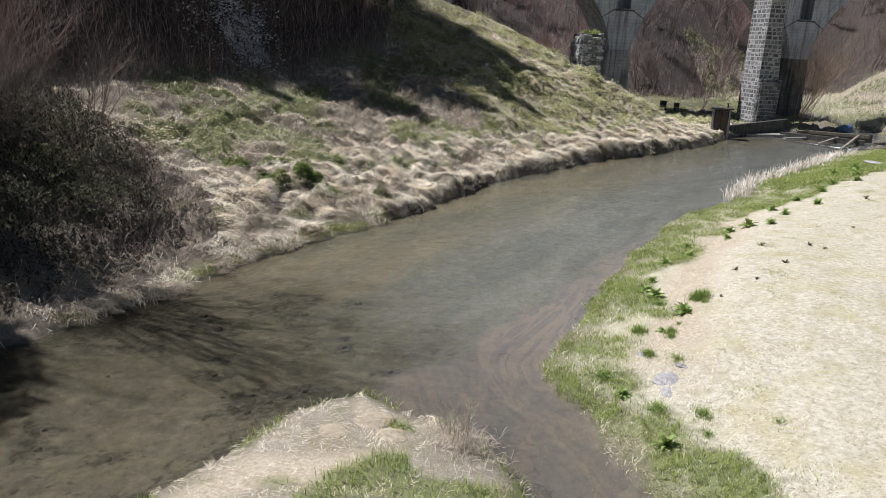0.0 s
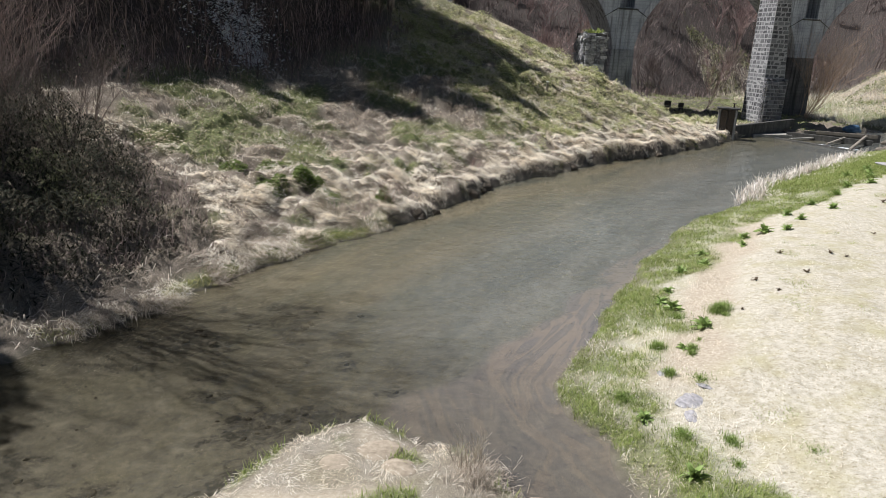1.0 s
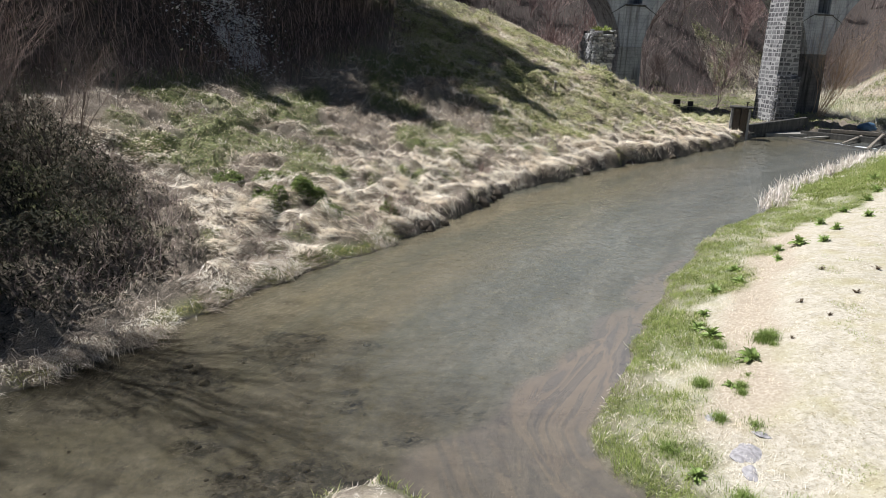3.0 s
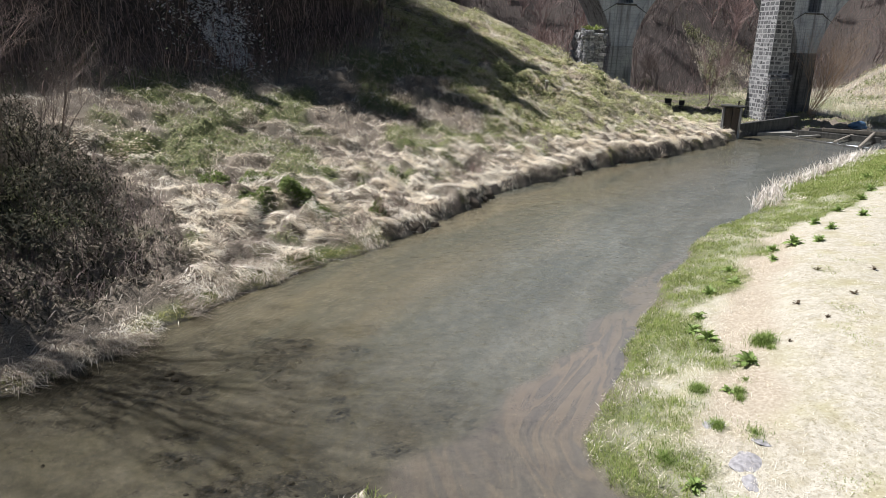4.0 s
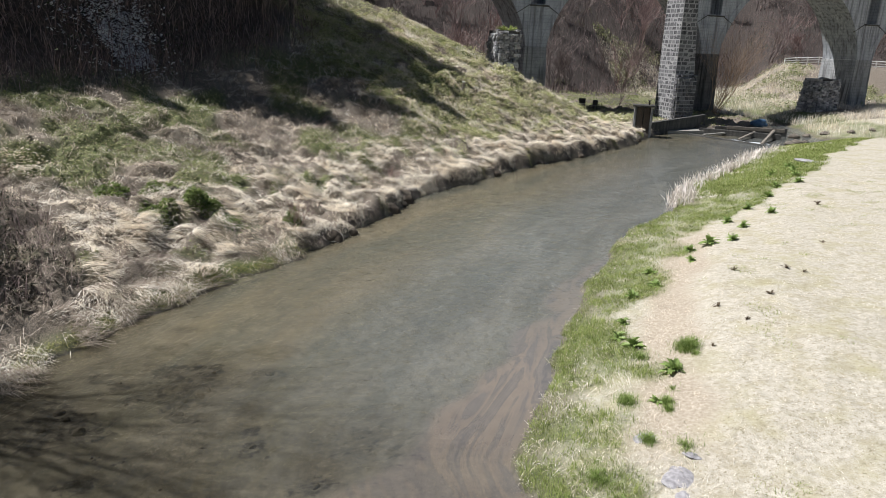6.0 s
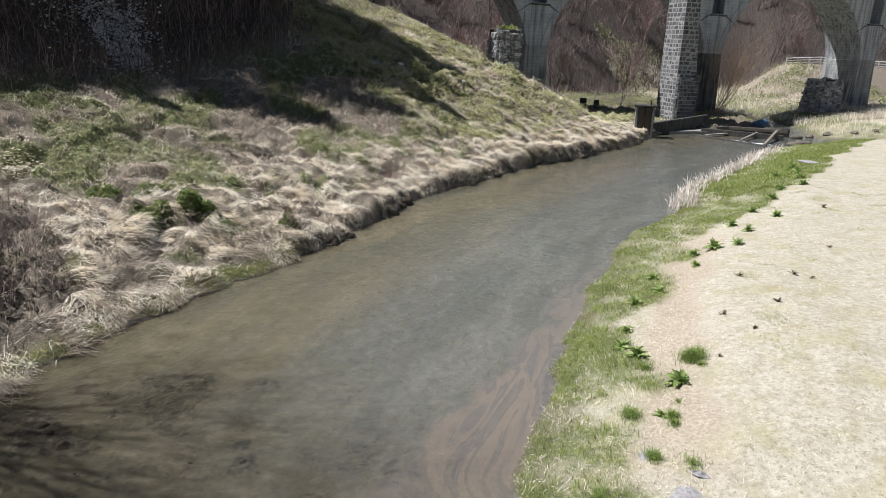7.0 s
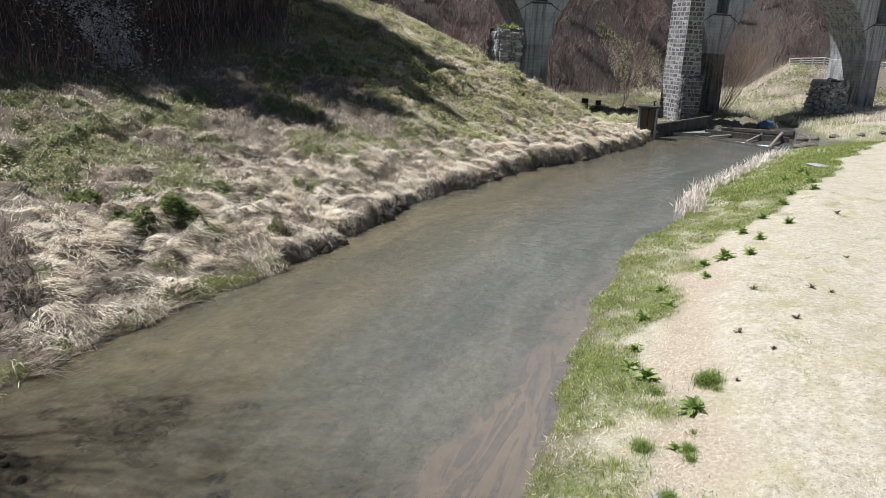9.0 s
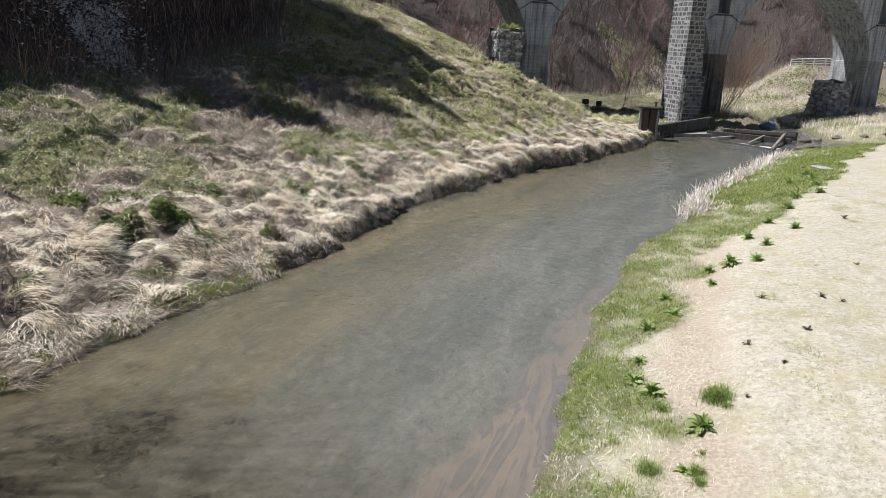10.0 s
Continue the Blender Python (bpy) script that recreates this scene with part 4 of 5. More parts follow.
cover_of("brow_grass", "brown dead grass and roots drooping over the cut bank", "dry grass", s, STRAW_BROWN, (.2, .55), (.006, .014), (-20, 35), (-80, -35), s.down() + combed(s, 0.5, 49, 0.3, 0.25) - 0.8)
s = Spots((-13, 6), (26, 60), 640, lambda s: s.left * ~thicket(s) * ease(0.15, 0.5, s.dl) * ease(8.5, 5.0, s.dl) * (0.2 + 0.8 * ease(0.3, 0.55, clump(s, 0.9, 32))) * gaps(s, 63) * (1 - 0.6 * s.lush) * np.clip(1.25 - s.y / 75, .3, 1))
cover_of("straw_mat", "matted pale dead grass lying on the bank", "dry grass", s, STRAW, (.18, .45), (.006, .014), (0, 45), (-45, 5), s.down() - 1.2 + combed(s, 0.7, 64, 0.45, 0.5))
s = Spots((-14, 8), (0, 24), 1100, lambda s: s.left * ~thicket(s) * ease(0.0, 0.1, s.dl) * ease(2.6, 1.6, s.dl) * ease(21.5, 18, s.y) * gaps(s, 66))
cover_of("combed_grass", "long brown dead grass combed down towards the stream", "dry grass", s, STRAW_BROWN, (.35, .8), (.005, .011), (0, 30), (-35, -5), s.down() + 0.4 + combed(s, 0.9, 67, 0.22, 0.25))
s = Spots((-22, 12), (6, 44), 420, lambda s: s.left * ~thicket(s) * ease(5.0, 7.0, s.dl) * ease(15, 12.5, s.dl) * (0.3 + 0.7 * ease(0.3, 0.6, clump(s, 1.1, 33))) * gaps(s, 68) * (1 - 0.5 * s.lush))
cover_of("terrace_grass", "grey-brown dead grass and stalks on the terrace", "dry grass", s, STRAW_BROWN, (.18, .45), (.007, .016), (5, 60), (-40, 20), combed(s, 0.8, 69, 0.6))
s = Spots((-22, 12), (6, 44), 170, lambda s: s.left * ~thicket(s) * ease(4.0, 7.0, s.dl) * ease(15, 12.5, s.dl) * ease(0.45, 0.6, clump(s, 0.8, 34)) * gaps(s, 70))
cover_of("terrace_straw", "pale straw tufts on the terrace", "dry grass", s, STRAW, (.2, .45), (.007, .015), (10, 60), (-50, 0), combed(s, 0.6, 76, 0.5))
s = Spots((-4, 34), (24, 60), 170, lambda s: s.left * ease(27, 31, s.along) * ease(2.5, 4, s.dl) * ease(20, 15, s.dl) * (0.25 + 0.75 * ease(0.35, 0.6, clump(s, 1.2, 35))))
cover_of("slope_grass", "brown and straw-coloured dead grass on the embankment", "dry grass", s, STRAW_BROWN, (.2, .5), (.012, .025), (5, 60), (-40, 10), s.down() + rng.normal(0, 1.0, s.n()))
s = Spots((-4, 34), (24, 60), 330, lambda s: s.left * ease(27, 31, s.along) * ease(2.5, 4, s.dl) * ease(20, 15, s.dl) * ease(0.4, 0.6, clump(s, 0.9, 40)))
cover_of("slope_straw", "pale straw tufts on the embankment", "dry grass", s, STRAW, (.2, .45), (.012, .024), (10, 70), (-35, 30), s.down() + combed(s, 0.9, 77, 0.7, 0.4))
s = Spots((-9, 11), (20, 52), 1500, lambda s: s.left * ease(0.5, 0.2, s.dl) * (0.95 * ease(13, 19, s.y) * ease(24, 22, s.y) * ease(0.25, 0.5, clump(s, 0.4, 78)) + ease(0.66, 0.78, clump(s, 1.3, 36))))
cover_of("brink_grass", "yellow-green grass along the waterline", "grass", s, BRINK, (.06, .18), (.005, .011), (15, 78), (-30, 45), s.down() + rng.normal(0, 0.9, s.n()))

s = Spots((3, 31), (24, 57), 300, lambda s: s.left * ease(0.3, 0.6, s.dl) * ease(3.6, 2.4, s.dl + 1.2 * (clump(s, 1.4, 86) - 0.5)) * ease(32, 36, s.y) * (0.25 + 0.75 * ease(0.3, 0.5, clump(s, 0.5, 87))))
cover_of("bleached_mat", "bleached mat of broken straw lying on the bank's shoulder", "dry grass", s, STRAW, (.15, .4), (.012, .026), (-5, 25), (-25, 5), s.down() - 1.0 + combed(s, 0.8, 88, 0.6, 0.4), sink=-0.06)


def herb_leaves(name, label, s, material, size, rise, aspect=0.5):
    n = s.n()
    length = uni(*size, n)
    heap = 0.25 + 2.2 * ease(0.4, 0.85, value_noise(s.x, s.y, 0.7, 83)) + 0.6 * value_noise(s.x, s.y, 0.25, 84)
    at = np.stack([s.x, s.y, s.z + uni(*rise, n) * heap], 1)
    me = leaf_mesh(name, at, length, length * uni(aspect * 0.7, aspect * 1.3, n), uni(0, 6.283, n), np.radians(uni(-35, 45, n)), material)
    return tagged(new(name, me), label, "weeds", kind="stuff")


s = Spots((-20, 14), (14, 44), 260, lambda s: s.left * ~thicket(s) * ease(0.7, 1.5, s.dl) * ease(15, 12, s.dl) * ease(0.25, 0.7, s.lush) * ease(17, 20, s.y) * ease(34, 29, s.along))
herb_leaves("terrace_weeds", "low green weeds among the dead grass", s, HERB, (.05, .12), (.0, .16))
s = Spots((-4, 34), (24, 60), 310, lambda s: s.left * ease(28, 32, s.along) * ease(1.0, 2, s.dl) * ease(20, 15, s.dl) * ease(0.1, 0.4, s.lush))
herb_leaves("slope_weeds", "green weeds covering the embankment, lightened as if sunlit", s, SLOPE_HERB, (.07, .18), (.0, .2))

s = Spots((-12, 11), (26, 58), 760, lambda s: s.left * ~thicket(s) * ease(0.2, 0.5, s.dl) * ease(5.5, 3.0, s.dl) * ease(0.3, 0.5, clump(s, 0.75, 37)) * gaps(s, 82) * (1 - 0.7 * s.lush) * ease(14, 19, s.y) * np.clip(1.3 - s.y / 75, .35, 1))
cover_of("straw_top", "bleached straw lying flat over the bank", "dry grass", s, STRAW, (.2, .45), (.008, .018), (-8, 28), (-30, 2), s.down() - 1.2 + combed(s, 0.6, 79, 0.4, 0.5), sink=-0.05)

s = Spots((-12, 11), (26, 58), 110, lambda s: s.left * ~thicket(s) * ease(0.1, 0.4, s.dl) * ease(9, 5, s.dl) * ease(0.4, 0.62, clump(s, 0.6, 38)) * np.clip(1.3 - s.y / 75, .35, 1))
cover_of("brown_stalks", "dark brown dead stalks among the pale straw", "dry grass", s, SCRUB, (.15, .45), (.008, .018), (10, 70), (-40, 40))
s = Spots((-13, 22), (-8.5, 28), 260, lambda s: ease(1.7, 0.6, np.hypot(s.x + 10.6, (s.y - 24.9) * 0.8)) * ease(0.4, 0.6, clump(s, 0.5, 39)))
n = s.n()
me = leaf_mesh("leaf_litter", np.stack([s.x, s.y, s.z + uni(.03, .16, n)], 1), uni(.08, .2, n), uni(.03, .08, n), uni(0, 6.283, n), np.radians(uni(-25, 25, n)), STRAW)
tagged(new("leaf_litter", me), "patch of bleached fallen leaves on the terrace", "leaf litter", kind="stuff")

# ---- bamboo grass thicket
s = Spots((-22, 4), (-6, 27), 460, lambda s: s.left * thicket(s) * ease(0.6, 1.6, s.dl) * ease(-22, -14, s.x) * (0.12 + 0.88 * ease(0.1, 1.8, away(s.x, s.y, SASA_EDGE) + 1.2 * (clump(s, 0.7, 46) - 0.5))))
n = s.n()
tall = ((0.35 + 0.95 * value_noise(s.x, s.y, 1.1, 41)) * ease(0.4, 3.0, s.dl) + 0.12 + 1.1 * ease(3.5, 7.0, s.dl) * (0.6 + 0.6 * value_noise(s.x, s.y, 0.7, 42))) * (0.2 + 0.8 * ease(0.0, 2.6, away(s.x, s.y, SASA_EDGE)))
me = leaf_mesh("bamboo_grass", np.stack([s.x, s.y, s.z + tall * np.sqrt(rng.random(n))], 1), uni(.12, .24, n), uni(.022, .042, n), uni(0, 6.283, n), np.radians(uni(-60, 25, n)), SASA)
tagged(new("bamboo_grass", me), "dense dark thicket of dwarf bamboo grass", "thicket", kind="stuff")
s = Spots((-22, 4), (-6, 27), 60, lambda s: s.left * thicket(s) * ease(0.8, 1.6, s.dl))
cover_of("thicket_straw", "brown dead grass leaning out of the bamboo grass", "dry grass", Spots((-15, 9), (-6, 25), 130, lambda s: s.left * thicket(s) * ease(0.5, 1.0, s.dl) * ease(2.6, 0.6, away(s.x, s.y, SASA_EDGE))), STRAW_BROWN, (.2, .55), (.008, .018), (0, 55), (-40, 15))
cover_of("bamboo_stalks", "thin brown stalks in the bamboo grass", "thicket", s, SHADE_STEM, (.4, 1.0), (.006, .012), (50, 85), (0, 80))

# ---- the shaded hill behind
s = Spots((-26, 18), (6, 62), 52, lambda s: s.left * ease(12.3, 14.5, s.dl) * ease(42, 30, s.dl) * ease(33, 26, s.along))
cover_of("hill_scrub", "dark tangle of dead stems on the shaded hillside", "scrub", s, SHADE_STEM, (.5, 1.6), (.015, .035), (40, 85), (0, 85))
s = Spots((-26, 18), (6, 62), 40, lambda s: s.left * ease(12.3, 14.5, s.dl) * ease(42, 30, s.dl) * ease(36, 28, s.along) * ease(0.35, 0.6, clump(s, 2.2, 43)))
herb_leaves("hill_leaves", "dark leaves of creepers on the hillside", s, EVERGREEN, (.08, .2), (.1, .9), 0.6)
PALE_LEAF = blade_material("pale_dead_leaf", (0.50, 0.52, 0.55), (0.74, 0.76, 0.78), (0.90, 0.90, 0.90))
s = Spots((-14, 33), (-7, 44), 420, lambda s: ease(1.7, 0.9, np.hypot(s.x + 11.0, s.y - 38.6)) + 0.12 * ease(4.5, 2, np.hypot(s.x + 12.5, s.y - 39)))
herb_leaves("pale_leaves", "patch of pale dry leaves clinging to the hillside", s, PALE_LEAF, (.1, .22), (.1, .6), 0.7)

# ---- right bank
s = Spots((2, 6), (17, 34), 2100, lambda s: s.right * ease(-0.05, 0.1, s.dr) * ease(6.5, 5.0, s.dr) * ease(0.15, 0.75, s.lush) * np.clip(1.35 - s.y / 40, .3, 1) * (0.3 + 0.7 * ease(0.34, 0.52, 0.6 * clump(s, 0.5, 51) + 0.4 * clump(s, 0.2, 56))))
cover_of("bank_turf", "fresh green grass along the stream's low bank", "grass", s, GRASS, (.05, .19), (.004, .009), (40, 88), (0, 70), combed(s, 0.4, 57, 0.8, 2.0))
s = Spots((14, 30), (34, 56), 420, lambda s: s.right * ease(-0.05, 0.2, s.dr) * ease(0.15, 0.7, s.lush))
cover_of("bank_turf", "green grass further up the stream's bank", "grass", s, GRASS, (.08, .22), (.012, .024), (45, 88), (5, 70))
s = Spots((2, 6), (17, 34), 480, lambda s: s.right * ease(-0.1, 0.05, s.dr) * ease(3.0, 1.4, s.dr) * (0.3 + 0.7 * ease(0.5, 0.7, clump(s, 0.8, 52))) * np.clip(1.3 - s.y / 40, .3, 1))
cover_of("bank_straw", "dead straw mixed into the bank's grass", "dry grass", s, STRAW, (.06, .2), (.004, .008), (5, 70), (-35, 40), combed(s, 0.4, 58, 0.8, 2.0))
s = Spots((3, 6), (24, 46), 230, lambda s: s.right * ease(1.9, 3.2, s.dr) * np.clip(1.3 - s.y / 40, .25, 1) * (0.3 + 0.7 * ease(0.35, 0.6, clump(s, 0.6, 53))))
cover_of("field_straw", "short bleached grass trodden flat on the field", "dry grass", s, STRAW, (.03, .1), (.003, .006), (5, 50), (-20, 30), combed(s, 0.5, 59, 0.7, 2.0), sink=0.005)
s = Spots((3, 6), (24, 46), 500, lambda s: s.right * ease(1.5, 2.4, s.dr) * ease(0.73, 0.84, clump(s, 0.55, 54)) * ease(0.45, 0.6, clump(s, 2.3, 55)))
cover_of("field_tufts", "small fresh grass tufts in the dry field", "grass", s, GRASS, (.04, .11), (.004, .009), (40, 88), (5, 60))

# ---- spit
s = Spots((-9, 3), (3.5, 11.2), 1100, lambda s: s.spit * ease(-0.05, 0.05, s.ds) * (1 - 0.85 * ease(0.5, 0.62, clump(s, 0.9, 19)) * ease(0.3, 0.7, s.ds)) * (0.3 + 0.7 * ease(0.35, 0.55, clump(s, 0.5, 61))) * (1 - 0.5 * s.lush))
cover_of("spit_straw", "tangled dead straw on the earthen spit", "dry grass", s, STRAW, (.08, .24), (.003, .006), (-5, 28), (-30, 8), combed(s, 0.45, 85, 0.45, 2.0))
s = Spots((-9, 3), (3.5, 11.2), 900, lambda s: s.spit * ease(0.25, 0.75, s.lush) * (0.3 + 0.7 * ease(0.4, 0.6, clump(s, 0.4, 62))))
cover_of("spit_grass", "fresh green grass on the spit", "grass", s, GRASS, (.08, .26), (.005, .011), (45, 88), (5, 65))

# ---- bleached reeds at the bend, and by the weir
s = Spots((11, 27), (27, 47), 110, lambda s: ((s.right & (s.dr < 0.75)) | ((s.wet > 0.5) & (s.dr < 0.25))) * ease(28.9, 29.8, s.y) * ease(47, 43, s.y) * (0.12 + 0.88 * ease(0.42, 0.55, clump(s, 0.6, 71))))
s.z = np.maximum(s.z, -0.02)
cover_of("reed_stalks", "bleached dead reeds standing at the stream's bend", "reeds", s, REED, (.3, .8), (.02, .05), (50, 90), (10, 85))
s = Spots((10, 27), (30, 50), 260, lambda s: s.right * (s.dr < 1.5) * ease(29.5, 31, s.y) * ease(0.35, 0.5, clump(s, 0.9, 72)))
cover_of("reed_litter", "pale broken reed litter on the bank", "reeds", s, REED, (.12, .35), (.012, .025), (0, 45), (-30, 20))
s = Spots((28, 48), (64, 108), 46, lambda s: ~((np.abs(s.x - 44) < 3) & (np.abs(s.y - 65.5) < 3)) * (s.right | (s.left & (s.x > 33.5) & (s.y > 61))) * ease(0.0, 0.4, np.minimum(s.dr, s.dl)) * ease(24, 5, np.minimum(s.dr, s.dl)) * ease(51, 54, s.y) * (0.2 + 0.8 * ease(0.35, 0.55, clump(s, 2.0, 73))))
cover_of("levee_reeds", "tall dry pampas grass beside the upper stream", "reeds", s, STRAW, (.35, 1.0), (.012, .03), (50, 88), (-20, 75))
s = Spots((34, 66), (66, 112), 40, lambda s: s.land * ease(2, 7, np.minimum(s.dr, s.dl)) * ease(0.4, 0.6, clump(s, 3.5, 74)))
herb_leaves("levee_weeds", "yellow-green weeds on the levee slope", s, HERB, (.15, .4), (.0, .3))
s = Spots((14, 54), (36, 90), 42, lambda s: s.left * (s.y > 60 - 0.2 * s.x) * (s.y > 56) * ease(0.1, 0.5, s.dl) * (0.25 + 0.75 * ease(0.4, 0.6, clump(s, 1.8, 75))))
cover_of("shelf_grass", "short dull green grass under the viaduct", "grass", s, HERB, (.1, .3), (.03, .06), (30, 80), (0, 50))

# ---------------------------------------------------------------- bare shrubs and trees
def height_at(x, y):
    return float(ground(np.array([float(x)]), np.array([float(y)]))[0])


def bare_shrub(name, label, x, y, tall, stems, seed, material, lean=(0, 0), spread=0.55, depth=3, radius=0.028, category="shrub", foot=0.25):
    """A shrub of several bare stems; each stem with its twigs is a part."""
    rnd = random.Random(seed)
    owner = thing(name, label, category, pose(x, y, height_at(x, y) - 0.05))
    for k in range(stems):
        a, rows = rnd.uniform(0, 6.283), []
        out = rnd.uniform(0.1, 0.55)
        way = Vector((math.cos(a) * out + lean[0], math.sin(a) * out + lean[1], 1)).normalized()
        grow(rnd, Vector((math.cos(a) * foot * rnd.random(), math.sin(a) * foot * rnd.random(), 0)), way, tall * rnd.uniform(0.35, 0.5), radius * rnd.uniform(0.7, 1.2), depth, spread, rows, 0.22)
        v, f = sticks(rows)
        part("stem", mesh_of("stem", v, f), material, owner)
    return owner


for x, y, tall, stems, seed in ((-12.4, 19.6, 4.6, 7, 1), (-13.6, 22.4, 5.2, 7, 2), (-14.8, 18.0, 5.2, 7, 3), (-12.1, 24.9, 3.6, 5, 4), (-16.3, 21.8, 5.5, 6, 5), (-11.0, 21.4, 3.4, 5, 6), (-13.2, 16.2, 4.2, 6, 7), (-14.2, 20.4, 4.8, 7, 8), (-12.9, 21.0, 4.2, 6, 9), (-15.4, 24.6, 5.4, 6, 10), (-11.6, 18.2, 3.6, 6, 15)):
    bare_shrub("bare_shrub", "leafless shrub with thin reddish-grey stems", x, y, tall, stems, seed, TWIG_RED if seed % 3 == 2 else TWIG, (0, 0), 0.6, 3, 0.022)
for x, y, tall, seed in ((-13.0, 14.9, 15, 31), (-13.4, 12.9, 8, 32), (-13.2, 10.4, 15, 33), (-12.2, 9.2, 13, 34), (-15.2, 31.8, 8, 35)):
    bare_shrub("bare_tree", "tall leafless grey tree standing on the bank", x, y, tall, 2, seed, TWIG, (0, 0), 0.38, 4, 0.15, "tree")
bare_shrub("willow_bush", "leafless willow bush with fanned straw-brown rods", 31.6, 64.2, 7.4, 15, 11, bark_material("willow_rod", (0.30, 0.20, 0.13), (0.52, 0.38, 0.27)), (0.55, -0.05), 0.55, 3, 0.03, foot=0.6)
bare_shrub("bare_shrub", "small reddish twiggy shrub at the bank's edge", -2.0, 24.25, 1.25, 11, 12, TWIG_RED, (0.1, -0.1), 0.6, 2, 0.012)
bare_shrub("bare_shrub", "low grey twiggy shrub in the dead grass", 1.2, 31.9, 0.7, 9, 13, TWIG_RED, (0.2, -0.2), 0.7, 2, 0.014)
bare_shrub("dead_sapling", "crooked dead sapling under the viaduct", 24.6, 69.5, 3.0, 1, 14, TWIG, (0.15, 0), 0.8, 2, 0.12)


def evergreen(x, y, tall, seed, label):
    """A narrow evergreen: trunk, limbs in whorls and a crown of many short sprays with gaps."""
    rnd, g = random.Random(seed), np.random.default_rng(seed)
    owner = thing("evergreen_tree", label, "tree", pose(x, y, height_at(x, y) - 0.1))
    trunk = [(0, 0, z0, 0, 0, z0 + tall / 12, 0.24 * (1 - z0 / tall) + 0.02, 0.24 * (1 - (z0 + tall / 12) / tall) + 0.02) for z0 in np.arange(0, tall - 0.1, tall / 12)]
    v, f = sticks(trunk, 7)
    part("trunk", mesh_of("trunk", v, f), TWIG, owner)
    limbs, at, turns = [], [], []
    for z0 in np.arange(tall * 0.12, tall * 0.97, 0.42):
        reach = (1 - z0 / tall) * tall * 0.27 + 0.35
        for _ in range(6):
            a, r = rnd.uniform(0, 6.283), reach * rnd.uniform(0.6, 1.1)
            end = (math.cos(a) * r, math.sin(a) * r, z0 - 0.18 * r + rnd.uniform(-.2, .2))
            limbs.append((0, 0, z0, *end, 0.035, 0.008))
            k = g.random(24) ** 0.6
            p = np.stack([end[0] * k, end[1] * k, z0 + (end[2] - z0) * k], 1) + g.normal(0, 0.17, (24, 3)) * (0.4 + k[:, None])
            at.append(p)
            turns.append(np.full(24, a) + g.normal(0, 0.9, 24))
    v, f = sticks(limbs)
    part("limb", mesh_of("limb", v, f), TWIG, owner)
    at, turns = np.concatenate(at), np.concatenate(turns)
    n = len(at)
    part("crown", leaf_mesh("crown", at, g.uniform(.2, .42, n), g.uniform(.07, .16, n), turns, np.radians(g.uniform(-50, 30, n)), EVERGREEN), None, owner)
    return owner


# Unseen trees, set so that their shade falls on thicket and near water.
for x, y, tall, seed in ((-22.5, 15.5, 17, 2), (-18.6, 17.0, 15, 18), (-16.6, 12.4, 14, 19), (-17.5, 14.5, 15, 3), (-16.4, 10.2, 15, 5), (-17.5, 6.0, 14, 17), (-12.4, 6.4, 14, 22), (-17.6, 19.6, 13, 1), (-14.6, 12.6, 11, 24)):
    evergreen(x, y, tall, seed, "unseen tall dark evergreen tree that shades the bank")
# Trees added as shade casters for the hillside and the embankment.
for x, y, tall, seed in ((-10.5, 43.5, 8, 6), (-7.4, 46.8, 12, 7), (-15.4, 41.4, 11.5, 8), (-4.2, 50.8, 12, 9), (-9.6, 49.0, 16.5, 10), (-12.2, 43.8, 14.5, 11), (-13.6, 46.2, 12, 12), (-18.3, 41.4, 8, 13), (-20.5, 38.5, 4, 23), (-6.5, 54.0, 13, 14), (-8.6, 45.2, 9, 15), (-5.6, 48.6, 11, 16), (-8.0, 49.9, 17, 26), (-6.6, 53.0, 17, 28), (-9.9, 46.9, 17, 29)):
    evergreen(x, y, tall, seed, "dark evergreen tree added on the steep hillside for its shade")

# woods behind the viaduct: too many bare trees to count
rnd = random.Random(77)
kinds = []
for k in range(5):
    rows = []
    for _ in range(rnd.randint(2, 3)):
        grow(rnd, Vector((rnd.uniform(-.3, .3), rnd.uniform(-.3, .3), -0.2)), Vector((rnd.uniform(-.4, .4), rnd.uniform(-.4, .4), 1)).normalized(), 2.3, 0.08, 3, 0.65, rows, 0.18, (2, 3), (0.6, 0.9))
    kinds.append(np.array(rows))
packs = {"a": [], "b": []}
tries = 0
while tries < 180:
    tries += 1
    x, y = rnd.uniform(-8, 98), 72 + 76 * rnd.random() ** 1.2
    if (y < 84 and x > 12) or y < 80 - 0.5 * x or y < 86 + 0.72 * max(0, min(x - 25, 40)) and x > 25:
        continue
    rows = kinds[rnd.randrange(5)].copy()
    turn, grow_by = rnd.uniform(0, 6.283), rnd.uniform(0.7, 1.35)
    c, s_ = math.cos(turn), math.sin(turn)
    for k in (0, 3):
        px, py = rows[:, k].copy(), rows[:, k + 1].copy()
        rows[:, k], rows[:, k + 1] = (px * c - py * s_) * grow_by + x, (px * s_ + py * c) * grow_by + y
        rows[:, k + 2] = rows[:, k + 2] * grow_by + height_at(x, y)
    rows[:, 6:] = np.maximum(rows[:, 6:] * grow_by, 0.016)
    packs["a" if rnd.random() < 0.6 else "b"].append(rows)
for key, material, label in (("a", FAR_TWIG, "leafless grey-brown woods on the far hillside"), ("b", FAR_RED, "leafless reddish woods on the far hillside")):
    v, f = sticks(np.concatenate(packs[key]))
    tagged(new("far_woods", mesh_of("far_woods", v, f, None, material)), label, "woods", kind="stuff")


